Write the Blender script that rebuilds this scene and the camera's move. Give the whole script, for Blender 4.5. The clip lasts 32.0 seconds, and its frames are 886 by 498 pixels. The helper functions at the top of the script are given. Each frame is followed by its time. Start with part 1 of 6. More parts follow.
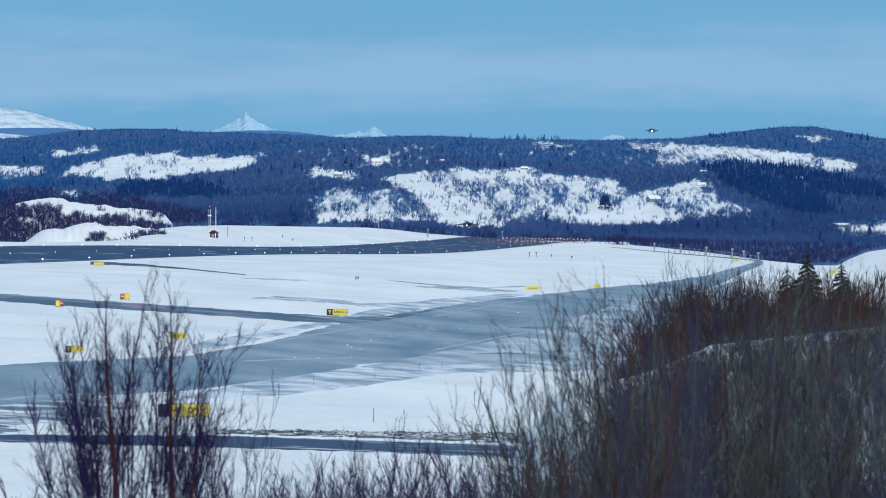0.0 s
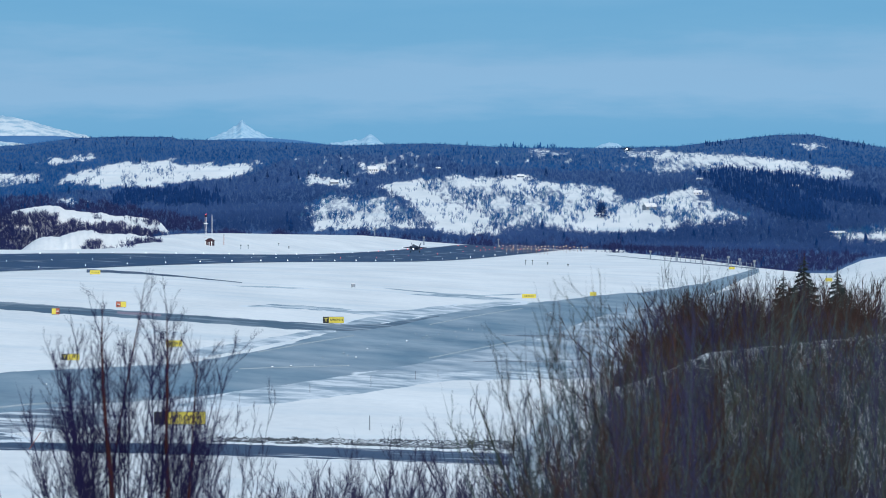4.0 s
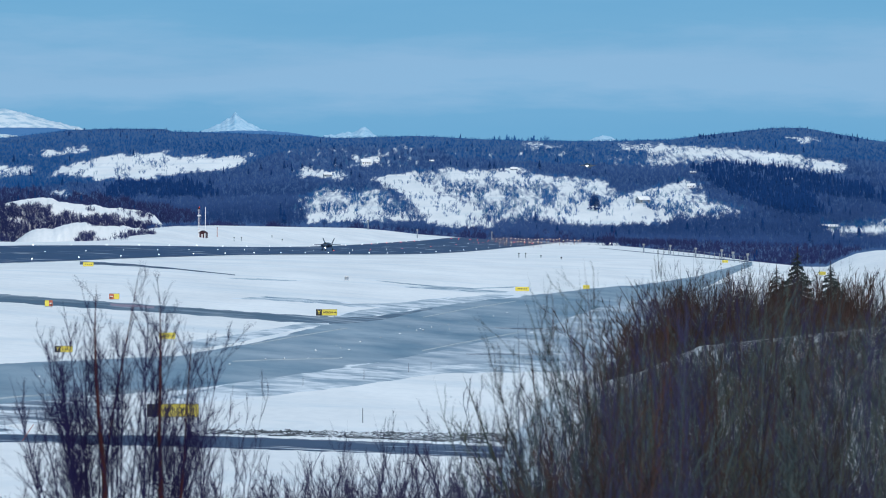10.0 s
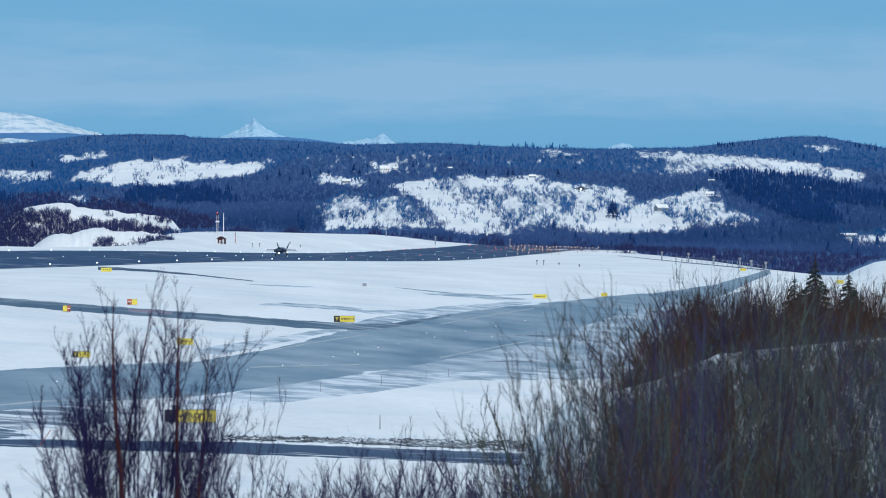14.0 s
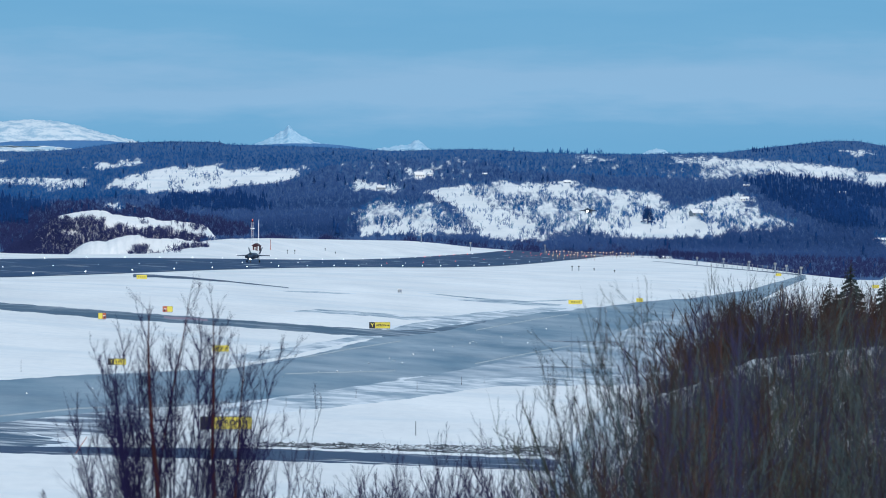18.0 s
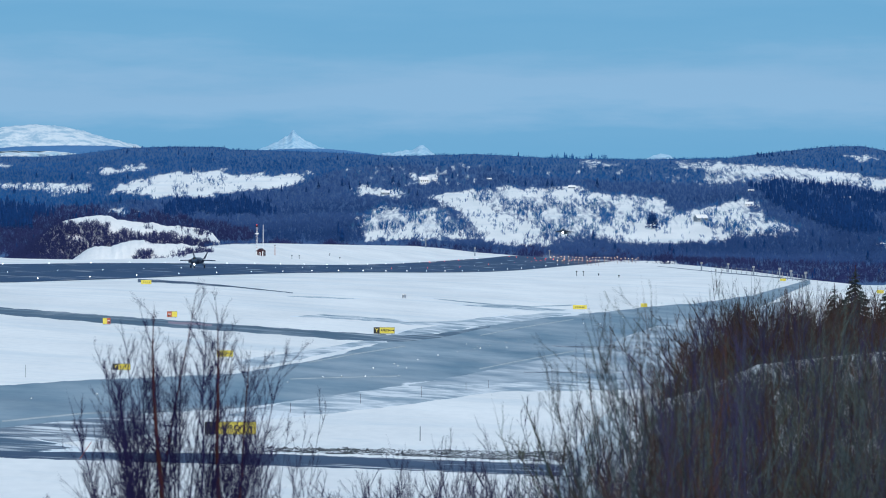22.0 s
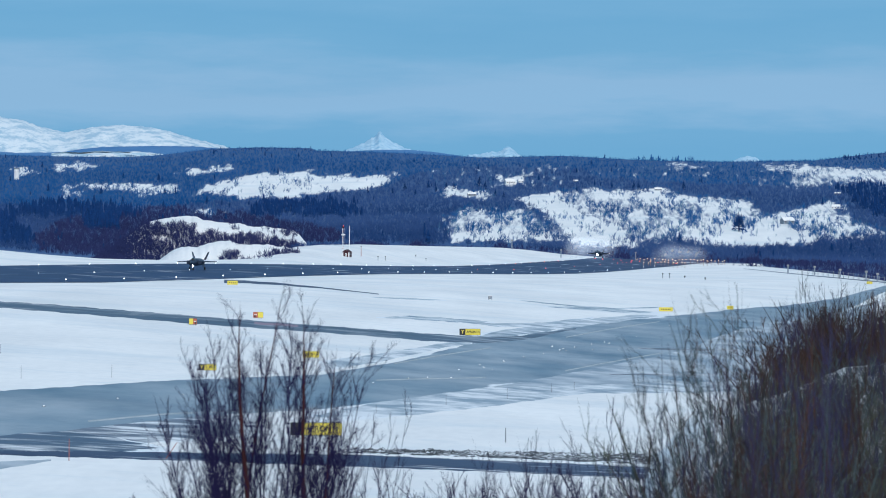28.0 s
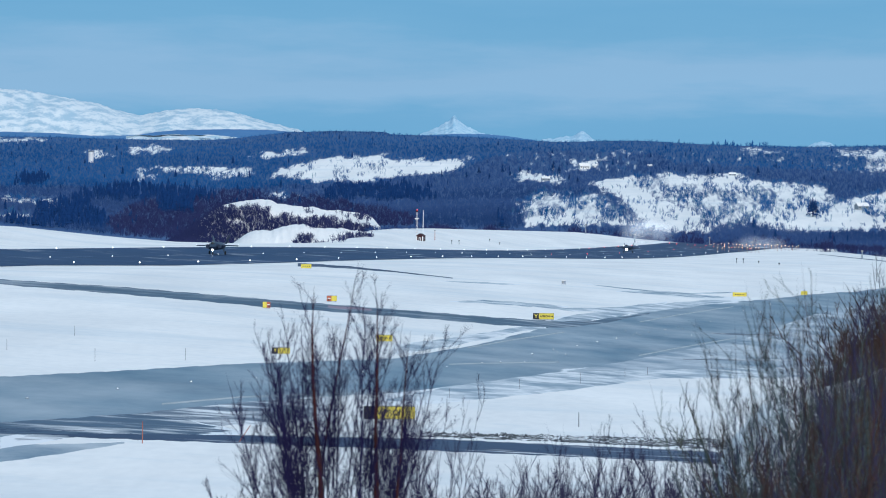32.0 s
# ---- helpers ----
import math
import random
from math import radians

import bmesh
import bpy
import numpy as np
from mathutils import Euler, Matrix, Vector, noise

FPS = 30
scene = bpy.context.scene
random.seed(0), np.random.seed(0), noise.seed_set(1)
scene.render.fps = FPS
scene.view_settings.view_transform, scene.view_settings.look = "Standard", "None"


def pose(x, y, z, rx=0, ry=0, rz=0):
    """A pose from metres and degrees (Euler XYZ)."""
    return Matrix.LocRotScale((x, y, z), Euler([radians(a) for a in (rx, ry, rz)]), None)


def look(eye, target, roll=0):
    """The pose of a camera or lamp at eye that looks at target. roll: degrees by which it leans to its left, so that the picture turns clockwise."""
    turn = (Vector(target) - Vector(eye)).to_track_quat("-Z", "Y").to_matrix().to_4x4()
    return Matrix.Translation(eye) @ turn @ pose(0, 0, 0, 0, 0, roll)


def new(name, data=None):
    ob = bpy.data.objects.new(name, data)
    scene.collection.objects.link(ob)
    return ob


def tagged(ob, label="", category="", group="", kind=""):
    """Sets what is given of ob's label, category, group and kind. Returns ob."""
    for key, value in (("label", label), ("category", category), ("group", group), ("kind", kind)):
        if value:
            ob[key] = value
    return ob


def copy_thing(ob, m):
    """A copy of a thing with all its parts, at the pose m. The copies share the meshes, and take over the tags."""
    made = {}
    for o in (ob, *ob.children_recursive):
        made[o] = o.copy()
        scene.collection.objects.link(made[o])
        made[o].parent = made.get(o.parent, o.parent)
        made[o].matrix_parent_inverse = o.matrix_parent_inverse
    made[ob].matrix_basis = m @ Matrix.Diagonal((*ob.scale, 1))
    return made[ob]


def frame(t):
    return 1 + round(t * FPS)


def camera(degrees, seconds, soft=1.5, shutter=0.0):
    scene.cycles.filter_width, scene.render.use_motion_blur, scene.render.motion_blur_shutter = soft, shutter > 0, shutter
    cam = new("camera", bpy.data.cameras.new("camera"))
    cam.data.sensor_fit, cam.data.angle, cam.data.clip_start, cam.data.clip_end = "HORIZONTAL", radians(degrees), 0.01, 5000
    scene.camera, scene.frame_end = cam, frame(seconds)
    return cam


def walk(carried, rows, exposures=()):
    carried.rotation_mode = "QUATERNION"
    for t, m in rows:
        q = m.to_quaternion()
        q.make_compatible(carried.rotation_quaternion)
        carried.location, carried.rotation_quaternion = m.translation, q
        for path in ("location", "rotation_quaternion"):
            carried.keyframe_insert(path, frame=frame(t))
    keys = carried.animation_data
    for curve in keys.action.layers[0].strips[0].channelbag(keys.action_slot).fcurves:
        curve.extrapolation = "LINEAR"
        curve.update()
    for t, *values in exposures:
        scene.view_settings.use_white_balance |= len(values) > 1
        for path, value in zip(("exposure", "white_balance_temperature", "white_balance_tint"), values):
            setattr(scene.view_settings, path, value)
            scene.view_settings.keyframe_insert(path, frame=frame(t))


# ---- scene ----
# A look-out north over a snowy airfield. The eye stands 27 m above the plain; x is east, y is north.
SUN_TURN = 165.0   # the sun stands behind the look-out, in the south
EXPOSE = 0.0
EYE = 27.0
LENS = 2 * math.degrees(math.atan(784 / 8221))
cam = camera(LENS, 32.0, 1.0)
# a long lens focused on the airfield: the shrubs near the look-out fall a little out of focus
cam.data.dof.use_dof, cam.data.dof.focus_distance, cam.data.dof.aperture_fstop = True, 1200.0, 6.2
# seconds, yaw, pitch, roll of the hand-held camera on its one spot
ROWS = [
    (0, 0.0003, -0.8082, -0.0013),
    (0.5, -0.0201, -0.7916, 0.0389),
    (1, -0.0377, -0.7608, 0.1670),
    (1.5, -0.0534, -0.7502, 0.1593),
    (2, -0.0263, -0.7518, 0.0018),
    (2.5, -0.0141, -0.7215, -0.1677),
    (4.5, -0.0532, -0.7112, 0.0206),
    (5, -0.0557, -0.7711, -0.2310),
    (5.5, -0.0255, -0.8783, -0.1716),
    (6, -0.1348, -0.8970, -0.0174),
    (6.5, -0.1630, -0.8938, 0.0707),
    (7, -0.1921, -0.8700, 0.0888),
    (7.5, -0.1763, -0.8538, -0.0725),
    (8, -0.1975, -0.8117, -0.0797),
    (8.5, -0.2125, -0.7980, 0.0445),
    (9, -0.2267, -0.7873, 0.0694),
    (9.5, -0.2168, -0.7886, 0.0286),
    (10, -0.1284, -0.8010, -0.1174),
    (10.5, 0.0105, -0.7910, -0.2310),
    (11, 0.0501, -0.7678, -0.1526),
    (11.5, 0.0254, -0.7517, -0.0372),
    (12, 0.0284, -0.7526, 0.0039),
    (12.5, 0.0670, -0.7516, -0.1172),
    (13, 0.1209, -0.7630, -0.2834),
    (13.5, 0.1328, -0.7543, -0.1829),
    (14, 0.0982, -0.7162, -0.3695),
    (14.5, 0.0798, -0.7289, -0.1120),
    (16.5, 0.4922, -0.6776, -0.1208),
    (17, 0.4918, -0.6522, -0.0536),
    (17.5, 0.5016, -0.6426, -0.0503),
    (18, 0.5284, -0.6428, -0.1616),
    (18.5, 0.6318, -0.6494, -0.2739),
    (19, 0.6123, -0.6357, -0.1992),
    (19.5, 0.5917, -0.6351, -0.1126),
    (20, 0.5974, -0.6151, -0.1366),
    (20.5, 0.5839, -0.5179, -0.1060),
    (21, 0.6127, -0.5601, -0.2195),
    (21.5, 0.6131, -0.5826, -0.2431),
    (22, 0.5834, -0.5797, -0.1639),
    (22.5, 0.5622, -0.5837, -0.0816),
    (23, 0.6260, -0.6663, -0.2038),
    (23.5, 0.7889, -0.6711, -0.4035),
    (24, 1.0327, -0.6242, -0.3381),
    (24.5, 1.1482, -0.5662, -0.2895),
    (25, 1.2098, -0.5308, -0.3455),
    (25.5, 1.2524, -0.5203, -0.3434),
    (27.5, 1.5199, -0.5424, -0.3138),
    (28, 1.6475, -0.5652, -0.3470),
    (28.5, 1.9133, -0.6576, -0.4947),
    (29, 1.8991, -0.7141, -0.5259),
    (29.5, 1.9309, -0.7140, -0.4287),
    (30, 1.9815, -0.7486, -0.3669),
    (30.5, 2.1570, -0.7626, -0.4256),
    (31, 2.3785, -0.8062, -0.5360),
    (31.5, 2.5296, -0.7773, -0.5382),
    (32, 2.5591, -0.7679, -0.5458),
]
walk(cam, [(t, pose(0, 0, EYE, 90 + pitch, roll, yaw)) for t, yaw, pitch, roll in ROWS],
     exposures=[(0.0, EXPOSE, 5350, 10), (32.0, EXPOSE, 5350, 10)])

# ---- sky and sun: thin overcast, late winter afternoon ----
world = bpy.data.worlds.new("sky")
scene.world = world
world.use_nodes = True
wt = world.node_tree
wt.nodes.clear()
wout = wt.nodes.new("ShaderNodeOutputWorld")
wbg = wt.nodes.new("ShaderNodeBackground")
wsky = wt.nodes.new("ShaderNodeTexSky")
wsky.sky_type = "NISHITA"
wsky.sun_disc = False
wsky.sun_elevation, wsky.sun_rotation = radians(37), radians(SUN_TURN)
# thin cloud in level sheets: light and dark layers by height, drawn out and frayed by noise
wco = wt.nodes.new("ShaderNodeTexCoord")
wmap = wt.nodes.new("ShaderNodeMapping")
wmap.inputs["Scale"].default_value = (11.0, 11.0, 70.0)
wno = wt.nodes.new("ShaderNodeTexNoise")
wno.inputs["Scale"].default_value = 1.0
wno.inputs["Detail"].default_value = 6
wno.inputs["Roughness"].default_value = 0.6
wsep = wt.nodes.new("ShaderNodeSeparateXYZ")
wadd = wt.nodes.new("ShaderNodeMath")
wadd.operation = "MULTIPLY_ADD"
wadd.inputs[1].default_value = 0.028
wscl = wt.nodes.new("ShaderNodeMath")
wscl.operation = "MULTIPLY_ADD"
wscl.inputs[1].default_value = 10.0
wscl.inputs[2].default_value = -0.12
wramp = wt.nodes.new("ShaderNodeValToRGB")
CLOUDS = [(0.0, (1.80, 4.00, 5.54)), (0.10, (1.60, 3.85, 5.44)), (0.165, (1.75, 3.95, 5.49)), (0.22, (2.83, 4.60, 5.89)), (0.28, (2.78, 4.50, 5.78)), (0.36, (1.70, 3.85, 5.34)), (0.42, (1.54, 3.70, 5.24)), (0.5, (1.95, 4.00, 5.44)), (0.65, (2.26, 4.20, 5.44)), (1.0, (2.88, 4.40, 5.44))]
while len(wramp.color_ramp.elements) < len(CLOUDS):
    wramp.color_ramp.elements.new(0.5)
for el, (at, c) in zip(wramp.color_ramp.elements, CLOUDS):
    el.position = at
for el, (at, c) in zip(wramp.color_ramp.elements, CLOUDS):
    el.color = (*c, 1)
wmix = wt.nodes.new("ShaderNodeMix")
wmix.data_type = "RGBA"
wmix.inputs[0].default_value = 0.9
wt.links.new(wco.outputs["Generated"], wmap.inputs["Vector"])
wt.links.new(wco.outputs["Generated"], wsep.inputs[0])
wt.links.new(wmap.outputs[0], wno.inputs["Vector"])
wt.links.new(wno.outputs["Fac"], wadd.inputs[0])
wt.links.new(wsep.outputs["Z"], wadd.inputs[2])
wt.links.new(wadd.outputs[0], wscl.inputs[0])
wt.links.new(wscl.outputs[0], wramp.inputs[0])
wt.links.new(wsky.outputs[0], wmix.inputs[6])
wt.links.new(wramp.outputs[0], wmix.inputs[7])
wt.links.new(wmix.outputs[2], wbg.inputs["Color"])
wbg.inputs["Strength"].default_value = 0.1
wt.links.new(wbg.outputs[0], wout.inputs["Surface"])
sun = new("sun", bpy.data.lights.new("sun", "SUN"))
sun.data.energy, sun.data.angle, sun.data.color = 2.85, radians(14), (1.0, 0.82, 0.61)
sun.matrix_world = look((0, 0, 200), Vector((0, 0, 200)) - Vector((math.sin(radians(SUN_TURN)) * 0.9, math.cos(radians(SUN_TURN)) * 0.8, 0.6)))

# ---- materials ----
def material(name, low, high, rough=0.8, scale=1.0, metal=0.0, bump=0.0, stretch=(1, 1, 1), emit=0.0, fine=None, rand=0.0, tight=0.0, shine=0.5):
    """Two-scale noise between two colours, with optional relief; scale is in waves a metre."""
    m = bpy.data.materials.new(name)
    m.use_nodes = True
    t = m.node_tree
    b = t.nodes["Principled BSDF"]
    b.inputs["Roughness"].default_value = rough
    b.inputs["Metallic"].default_value = metal
    b.inputs["Specular IOR Level"].default_value = shine
    geo = t.nodes.new("ShaderNodeNewGeometry")
    mp = t.nodes.new("ShaderNodeMapping")
    mp.inputs["Scale"].default_value = stretch
    t.links.new(geo.outputs["Position"], mp.inputs["Vector"])
    n1 = t.nodes.new("ShaderNodeTexNoise")
    n1.inputs["Scale"].default_value = scale
    n1.inputs["Detail"].default_value = 6
    n2 = t.nodes.new("ShaderNodeTexNoise")
    n2.inputs["Scale"].default_value = fine or scale * 9
    n2.inputs["Detail"].default_value = 3
    t.links.new(mp.outputs[0], n1.inputs["Vector"])
    t.links.new(mp.outputs[0], n2.inputs["Vector"])
    add = t.nodes.new("ShaderNodeMath")
    add.operation = "MULTIPLY_ADD"
    add.inputs[1].default_value = 0.4
    t.links.new(n2.outputs["Fac"], add.inputs[0])
    t.links.new(n1.outputs["Fac"], add.inputs[2])
    last = add
    if rand:
        info = t.nodes.new("ShaderNodeNewGeometry")
        ra = t.nodes.new("ShaderNodeMath")
        ra.operation = "MULTIPLY_ADD"
        ra.inputs[1].default_value = rand
        t.links.new(info.outputs["Random Per Island"], ra.inputs[0])
        t.links.new(add.outputs[0], ra.inputs[2])
        last = ra
    ramp = t.nodes.new("ShaderNodeValToRGB")
    ramp.color_ramp.elements[0].position = 0.45 + 0.1 * tight
    ramp.color_ramp.elements[1].position = 0.95 + rand * 0.5 - 0.12 * tight
    ramp.color_ramp.elements[0].color = (*low, 1)
    ramp.color_ramp.elements[1].color = (*high, 1)
    t.links.new(last.outputs[0], ramp.inputs[0])
    t.links.new(ramp.outputs[0], b.inputs["Base Color"])
    if emit:
        t.links.new(ramp.outputs[0], b.inputs["Emission Color"])
        b.inputs["Emission Strength"].default_value = emit
    if bump:
        bp = t.nodes.new("ShaderNodeBump")
        bp.inputs["Strength"].default_value = bump
        bp.inputs["Distance"].default_value = 0.3
        t.links.new(add.outputs[0], bp.inputs["Height"])
        t.links.new(bp.outputs[0], b.inputs["Normal"])
    return m


def snowy(name, low, high, cover, stretch=(0.02, 0.25, 1.0), rough=0.35, wide=0.10, turn=0, most=1.0, shine=0.18, fray=0.0):
    """Asphalt on which blown snow lies in drawn-out streaks; cover is the share of snow."""
    m = material(name, low, high, rough, 0.05, fine=1.3)
    t = m.node_tree
    b = t.nodes["Principled BSDF"]
    b.inputs["Specular IOR Level"].default_value = shine
    was = b.inputs["Base Color"].links[0].from_socket
    geo = t.nodes.new("ShaderNodeNewGeometry")
    mp = t.nodes.new("ShaderNodeMapping")
    mp.inputs["Scale"].default_value = stretch
    way = t.nodes.new("ShaderNodeMapping")
    way.inputs["Rotation"].default_value = (0, 0, radians(-turn))
    t.links.new(geo.outputs["Position"], way.inputs["Vector"])
    t.links.new(way.outputs[0], mp.inputs["Vector"])
    n = t.nodes.new("ShaderNodeTexNoise")
    n.inputs["Scale"].default_value = 1.0
    n.inputs["Detail"].default_value = 7
    n.inputs["Roughness"].default_value = 0.6
    t.links.new(mp.outputs[0], n.inputs["Vector"])
    r = t.nodes.new("ShaderNodeMapRange")
    r.inputs["From Min"].default_value = 0.68 - 0.36 * cover - wide / 2
    r.inputs["From Max"].default_value = 0.68 - 0.36 * cover + wide / 2
    r.inputs["To Max"].default_value = most
    t.links.new(n.outputs["Fac"], r.inputs["Value"])
    snow_part = r.outputs[0]
    if fray:
        # snow blown in over the paving's edges in ragged tongues
        at = t.nodes.new("ShaderNodeAttribute")
        at.attribute_name = "rim"
        v = t.nodes.new("ShaderNodeMath")
        v.operation = "MULTIPLY_ADD"
        v.inputs[1].default_value = -fray
        t.links.new(at.outputs["Fac"], v.inputs[0])
        t.links.new(n.outputs["Fac"], v.inputs[2])
        e = t.nodes.new("ShaderNodeMapRange")
        e.inputs["From Min"].default_value = 0.40
        e.inputs["From Max"].default_value = 0.48
        t.links.new(v.outputs[0], e.inputs["Value"])
        mx = t.nodes.new("ShaderNodeMath")
        mx.operation = "MAXIMUM"
        t.links.new(r.outputs[0], mx.inputs[0])
        t.links.new(e.outputs[0], mx.inputs[1])
        snow_part = mx.outputs[0]
    mix = t.nodes.new("ShaderNodeMix")
    mix.data_type = "RGBA"
    mix.inputs[7].default_value = (0.78, 0.80, 0.82, 1)
    t.links.new(snow_part, mix.inputs[0])
    t.links.new(was, mix.inputs[6])
    t.links.new(mix.outputs[2], b.inputs["Base Color"])
    ro = t.nodes.new("ShaderNodeMapRange")
    ro.inputs["To Min"].default_value = rough
    ro.inputs["To Max"].default_value = 0.8
    t.links.new(r.outputs[0], ro.inputs["Value"])
    t.links.new(ro.outputs[0], b.inputs["Roughness"])
    return m


def glow(name, colour, strength):
    m = bpy.data.materials.new(name)
    m.use_nodes = True
    b = m.node_tree.nodes["Principled BSDF"]
    b.inputs["Base Color"].default_value = (*colour, 1)
    b.inputs["Emission Color"].default_value = (*colour, 1)
    b.inputs["Emission Strength"].default_value = strength
    return m


SNOW = material("snow", (0.74, 0.735, 0.725), (0.92, 0.90, 0.87), 0.75, 0.035, bump=0.32, fine=0.6, stretch=(1.6, 0.4, 1))
# Blue-grey mixes rock bands with distance haze painted into the snow.
FIRN = material("haze-tinted mountain snow", (0.36, 0.50, 0.61), (0.65, 0.71, 0.75), 0.8, 0.07, bump=0.12, fine=0.5, stretch=(1, 1, 1.6), tight=1.4, shine=0.1)
ASPHALT = snowy("wet runway asphalt", (0.013, 0.031, 0.088), (0.026, 0.054, 0.13), 0.06, (0.05, 0.05, 1), 0.5, 0.16, shine=0.05, most=0.6)
APRON = snowy("icy taxiway asphalt", (0.082, 0.142, 0.20), (0.150, 0.228, 0.295), 0.46, (0.05, 0.028, 1), 0.5, 0.36, most=0.34, fray=1.5)
ROAD = snowy("dark service road asphalt", (0.026, 0.040, 0.086), (0.056, 0.079, 0.140), 0.16, (0.05, 0.3, 1), 0.5, shine=0.08, fray=3.0)
LINK = snowy("swept taxiway asphalt", (0.050, 0.082, 0.125), (0.095, 0.140, 0.195), 0.24, (0.03, 0.1, 1), 0.5, 0.2, most=0.5, shine=0.1)
SLUSH = snowy("snow-streaked verge", (0.18, 0.24, 0.30), (0.32, 0.39, 0.45), 0.50, (0.2, 0.12, 1), 0.5, 0.2, most=0.9, fray=1.4)
VERGE = snowy("frozen verge with torn snow", (0.07, 0.085, 0.12), (0.17, 0.20, 0.25), 0.42, (0.11, 0.2, 1), 0.5, 0.14, most=0.95, fray=0.5)
# Dark bluish streaks put drift relief and dirt lines into the colour.
STREAKS = snowy("snow with painted relief streaks", (0.13, 0.20, 0.26), (0.30, 0.38, 0.45), 0.45, (0.14, 0.11, 1), 0.7, 0.2, most=0.95, fray=0.7)
SHOULDER = snowy("snow-dusted taxiway shoulder", (0.11, 0.17, 0.23), (0.20, 0.27, 0.34), 0.50, (0.10, 0.045, 1), 0.5, 0.3, most=0.66, fray=1.6)
WORN = material("worn centre-line paint", (0.09, 0.12, 0.18), (0.20, 0.24, 0.31), 0.7, 0.3, fine=3)
WEDGE = snowy("half-cleared asphalt", (0.03, 0.05, 0.09), (0.08, 0.12, 0.18), 0.30, (0.09, 0.22, 1), 0.5, 0.18, fray=0.6)
PINK = material("faded red paint", (0.20, 0.13, 0.17), (0.32, 0.22, 0.27), 0.6, 0.2, fine=2)
LINE = material("worn pale line paint", (0.27, 0.31, 0.34), (0.44, 0.47, 0.49), 0.7, 0.3, fine=3)
DIRT = snowy("dirty ploughed bank", (0.03, 0.035, 0.04), (0.12, 0.13, 0.14), 0.36, (0.6, 1.2, 1), 0.9, 0.12)
# Distance haze is painted into these wood colours; the hilltop birch holds most.
BIRCH = material("birch wood blued by haze", (0.028, 0.066, 0.195), (0.056, 0.108, 0.270), 0.9, 0.006, fine=0.05, rand=0.07, tight=1, shine=0.05)
HAZY_HILL = material("haze-blued hilltop birch", (0.014, 0.076, 0.240), (0.034, 0.122, 0.330), 0.9, 0.005, fine=0.05, rand=0.07, tight=1, shine=0.05)
YOUNG = material("young birch stems blued by haze", (0.022, 0.100, 0.205), (0.070, 0.195, 0.320), 0.9, 0.02, fine=0.3, rand=0.3, shine=0.05)
SCRUB = material("haze-blued violet-brown scrub", (0.017, 0.024, 0.088), (0.037, 0.046, 0.138), 0.9, 0.02, fine=0.3, rand=0.3, shine=0.05)
# The pale blue is haze painted into the wooded ridge.
HAZY_RIDGE = material("haze-blue far wooded ridge", (0.075, 0.175, 0.36), (0.115, 0.235, 0.44), 0.9, 0.02, fine=0.3, stretch=(1, 1, 0.3), shine=0.05)
# Close to the sky's tone: haze is put into the peaks' colour.
HAZY_PEAK = material("haze-tinted far rock and snow", (0.30, 0.50, 0.66), (0.52, 0.67, 0.78), 0.8, 0.13, bump=0.15, fine=0.5, tight=1.4, shine=0.1)
# Far needles: haze put into the colour as blue.
HAZY_SPRUCE = material("spruce needles", (0.007, 0.030, 0.118), (0.015, 0.048, 0.165), 0.9, 0.05, fine=0.6, rand=0.3, shine=0.05)
BUSH = material("blue-grey bush twigs", (0.012, 0.012, 0.040), (0.036, 0.032, 0.080), 0.8, 0.5, fine=7, rand=0.3, shine=0.2)
BARK = material("red-brown willow bark", (0.030, 0.009, 0.012), (0.082, 0.025, 0.028), 0.8, 0.8, fine=9, shine=0.2)
TWIG = material("dark twigs", (0.004, 0.004, 0.030), (0.015, 0.010, 0.060), 0.8, 0.5, fine=7, rand=0.3, shine=0.2)


def shrubby(name, tones):
    """Twig bark whose tone differs from shrub to shrub, and from twig to twig."""
    m = material(name, tones[0], tones[-1], 0.85, 0.5, fine=5, rand=0.3, shine=0.15)
    t = m.node_tree
    b = t.nodes["Principled BSDF"]
    ramp = b.inputs["Base Color"].links[0].from_node
    info = t.nodes.new("ShaderNodeObjectInfo")
    pick = t.nodes.new("ShaderNodeValToRGB")
    while len(pick.color_ramp.elements) < len(tones):
        pick.color_ramp.elements.new(0.5)
    for k, (el, c) in enumerate(zip(pick.color_ramp.elements, tones)):
        el.position = k / (len(tones) - 1)
    for el, c in zip(pick.color_ramp.elements, tones):
        el.color = (*c, 1)
    t.links.new(info.outputs["Random"], pick.inputs[0])
    grey = ramp.inputs[0].links[0].from_socket
    mul = t.nodes.new("ShaderNodeMapRange")
    mul.inputs["From Min"].default_value = 0.4
    mul.inputs["From Max"].default_value = 1.2
    mul.inputs["To Min"].default_value = 0.45
    mul.inputs["To Max"].default_value = 1.6
    t.links.new(grey, mul.inputs["Value"])
    out = t.nodes.new("ShaderNodeVectorMath")
    out.operation = "SCALE"
    t.links.new(pick.outputs[0], out.inputs[0])
    t.links.new(mul.outputs[0], out.inputs["Scale"])
    t.links.new(out.outputs[0], b.inputs["Base Color"])
    return m


RUST = shrubby("rusty alder twigs", ((0.016, 0.011, 0.011), (0.034, 0.021, 0.018), (0.074, 0.038, 0.028), (0.022, 0.016, 0.017), (0.046, 0.030, 0.024)))
OLIVE = shrubby("grey-green willow twigs", ((0.014, 0.017, 0.019), (0.044, 0.062, 0.066), (0.088, 0.116, 0.116), (0.068, 0.074, 0.050), (0.018, 0.015, 0.018), (0.034, 0.052, 0.062), (0.074, 0.050, 0.036)))

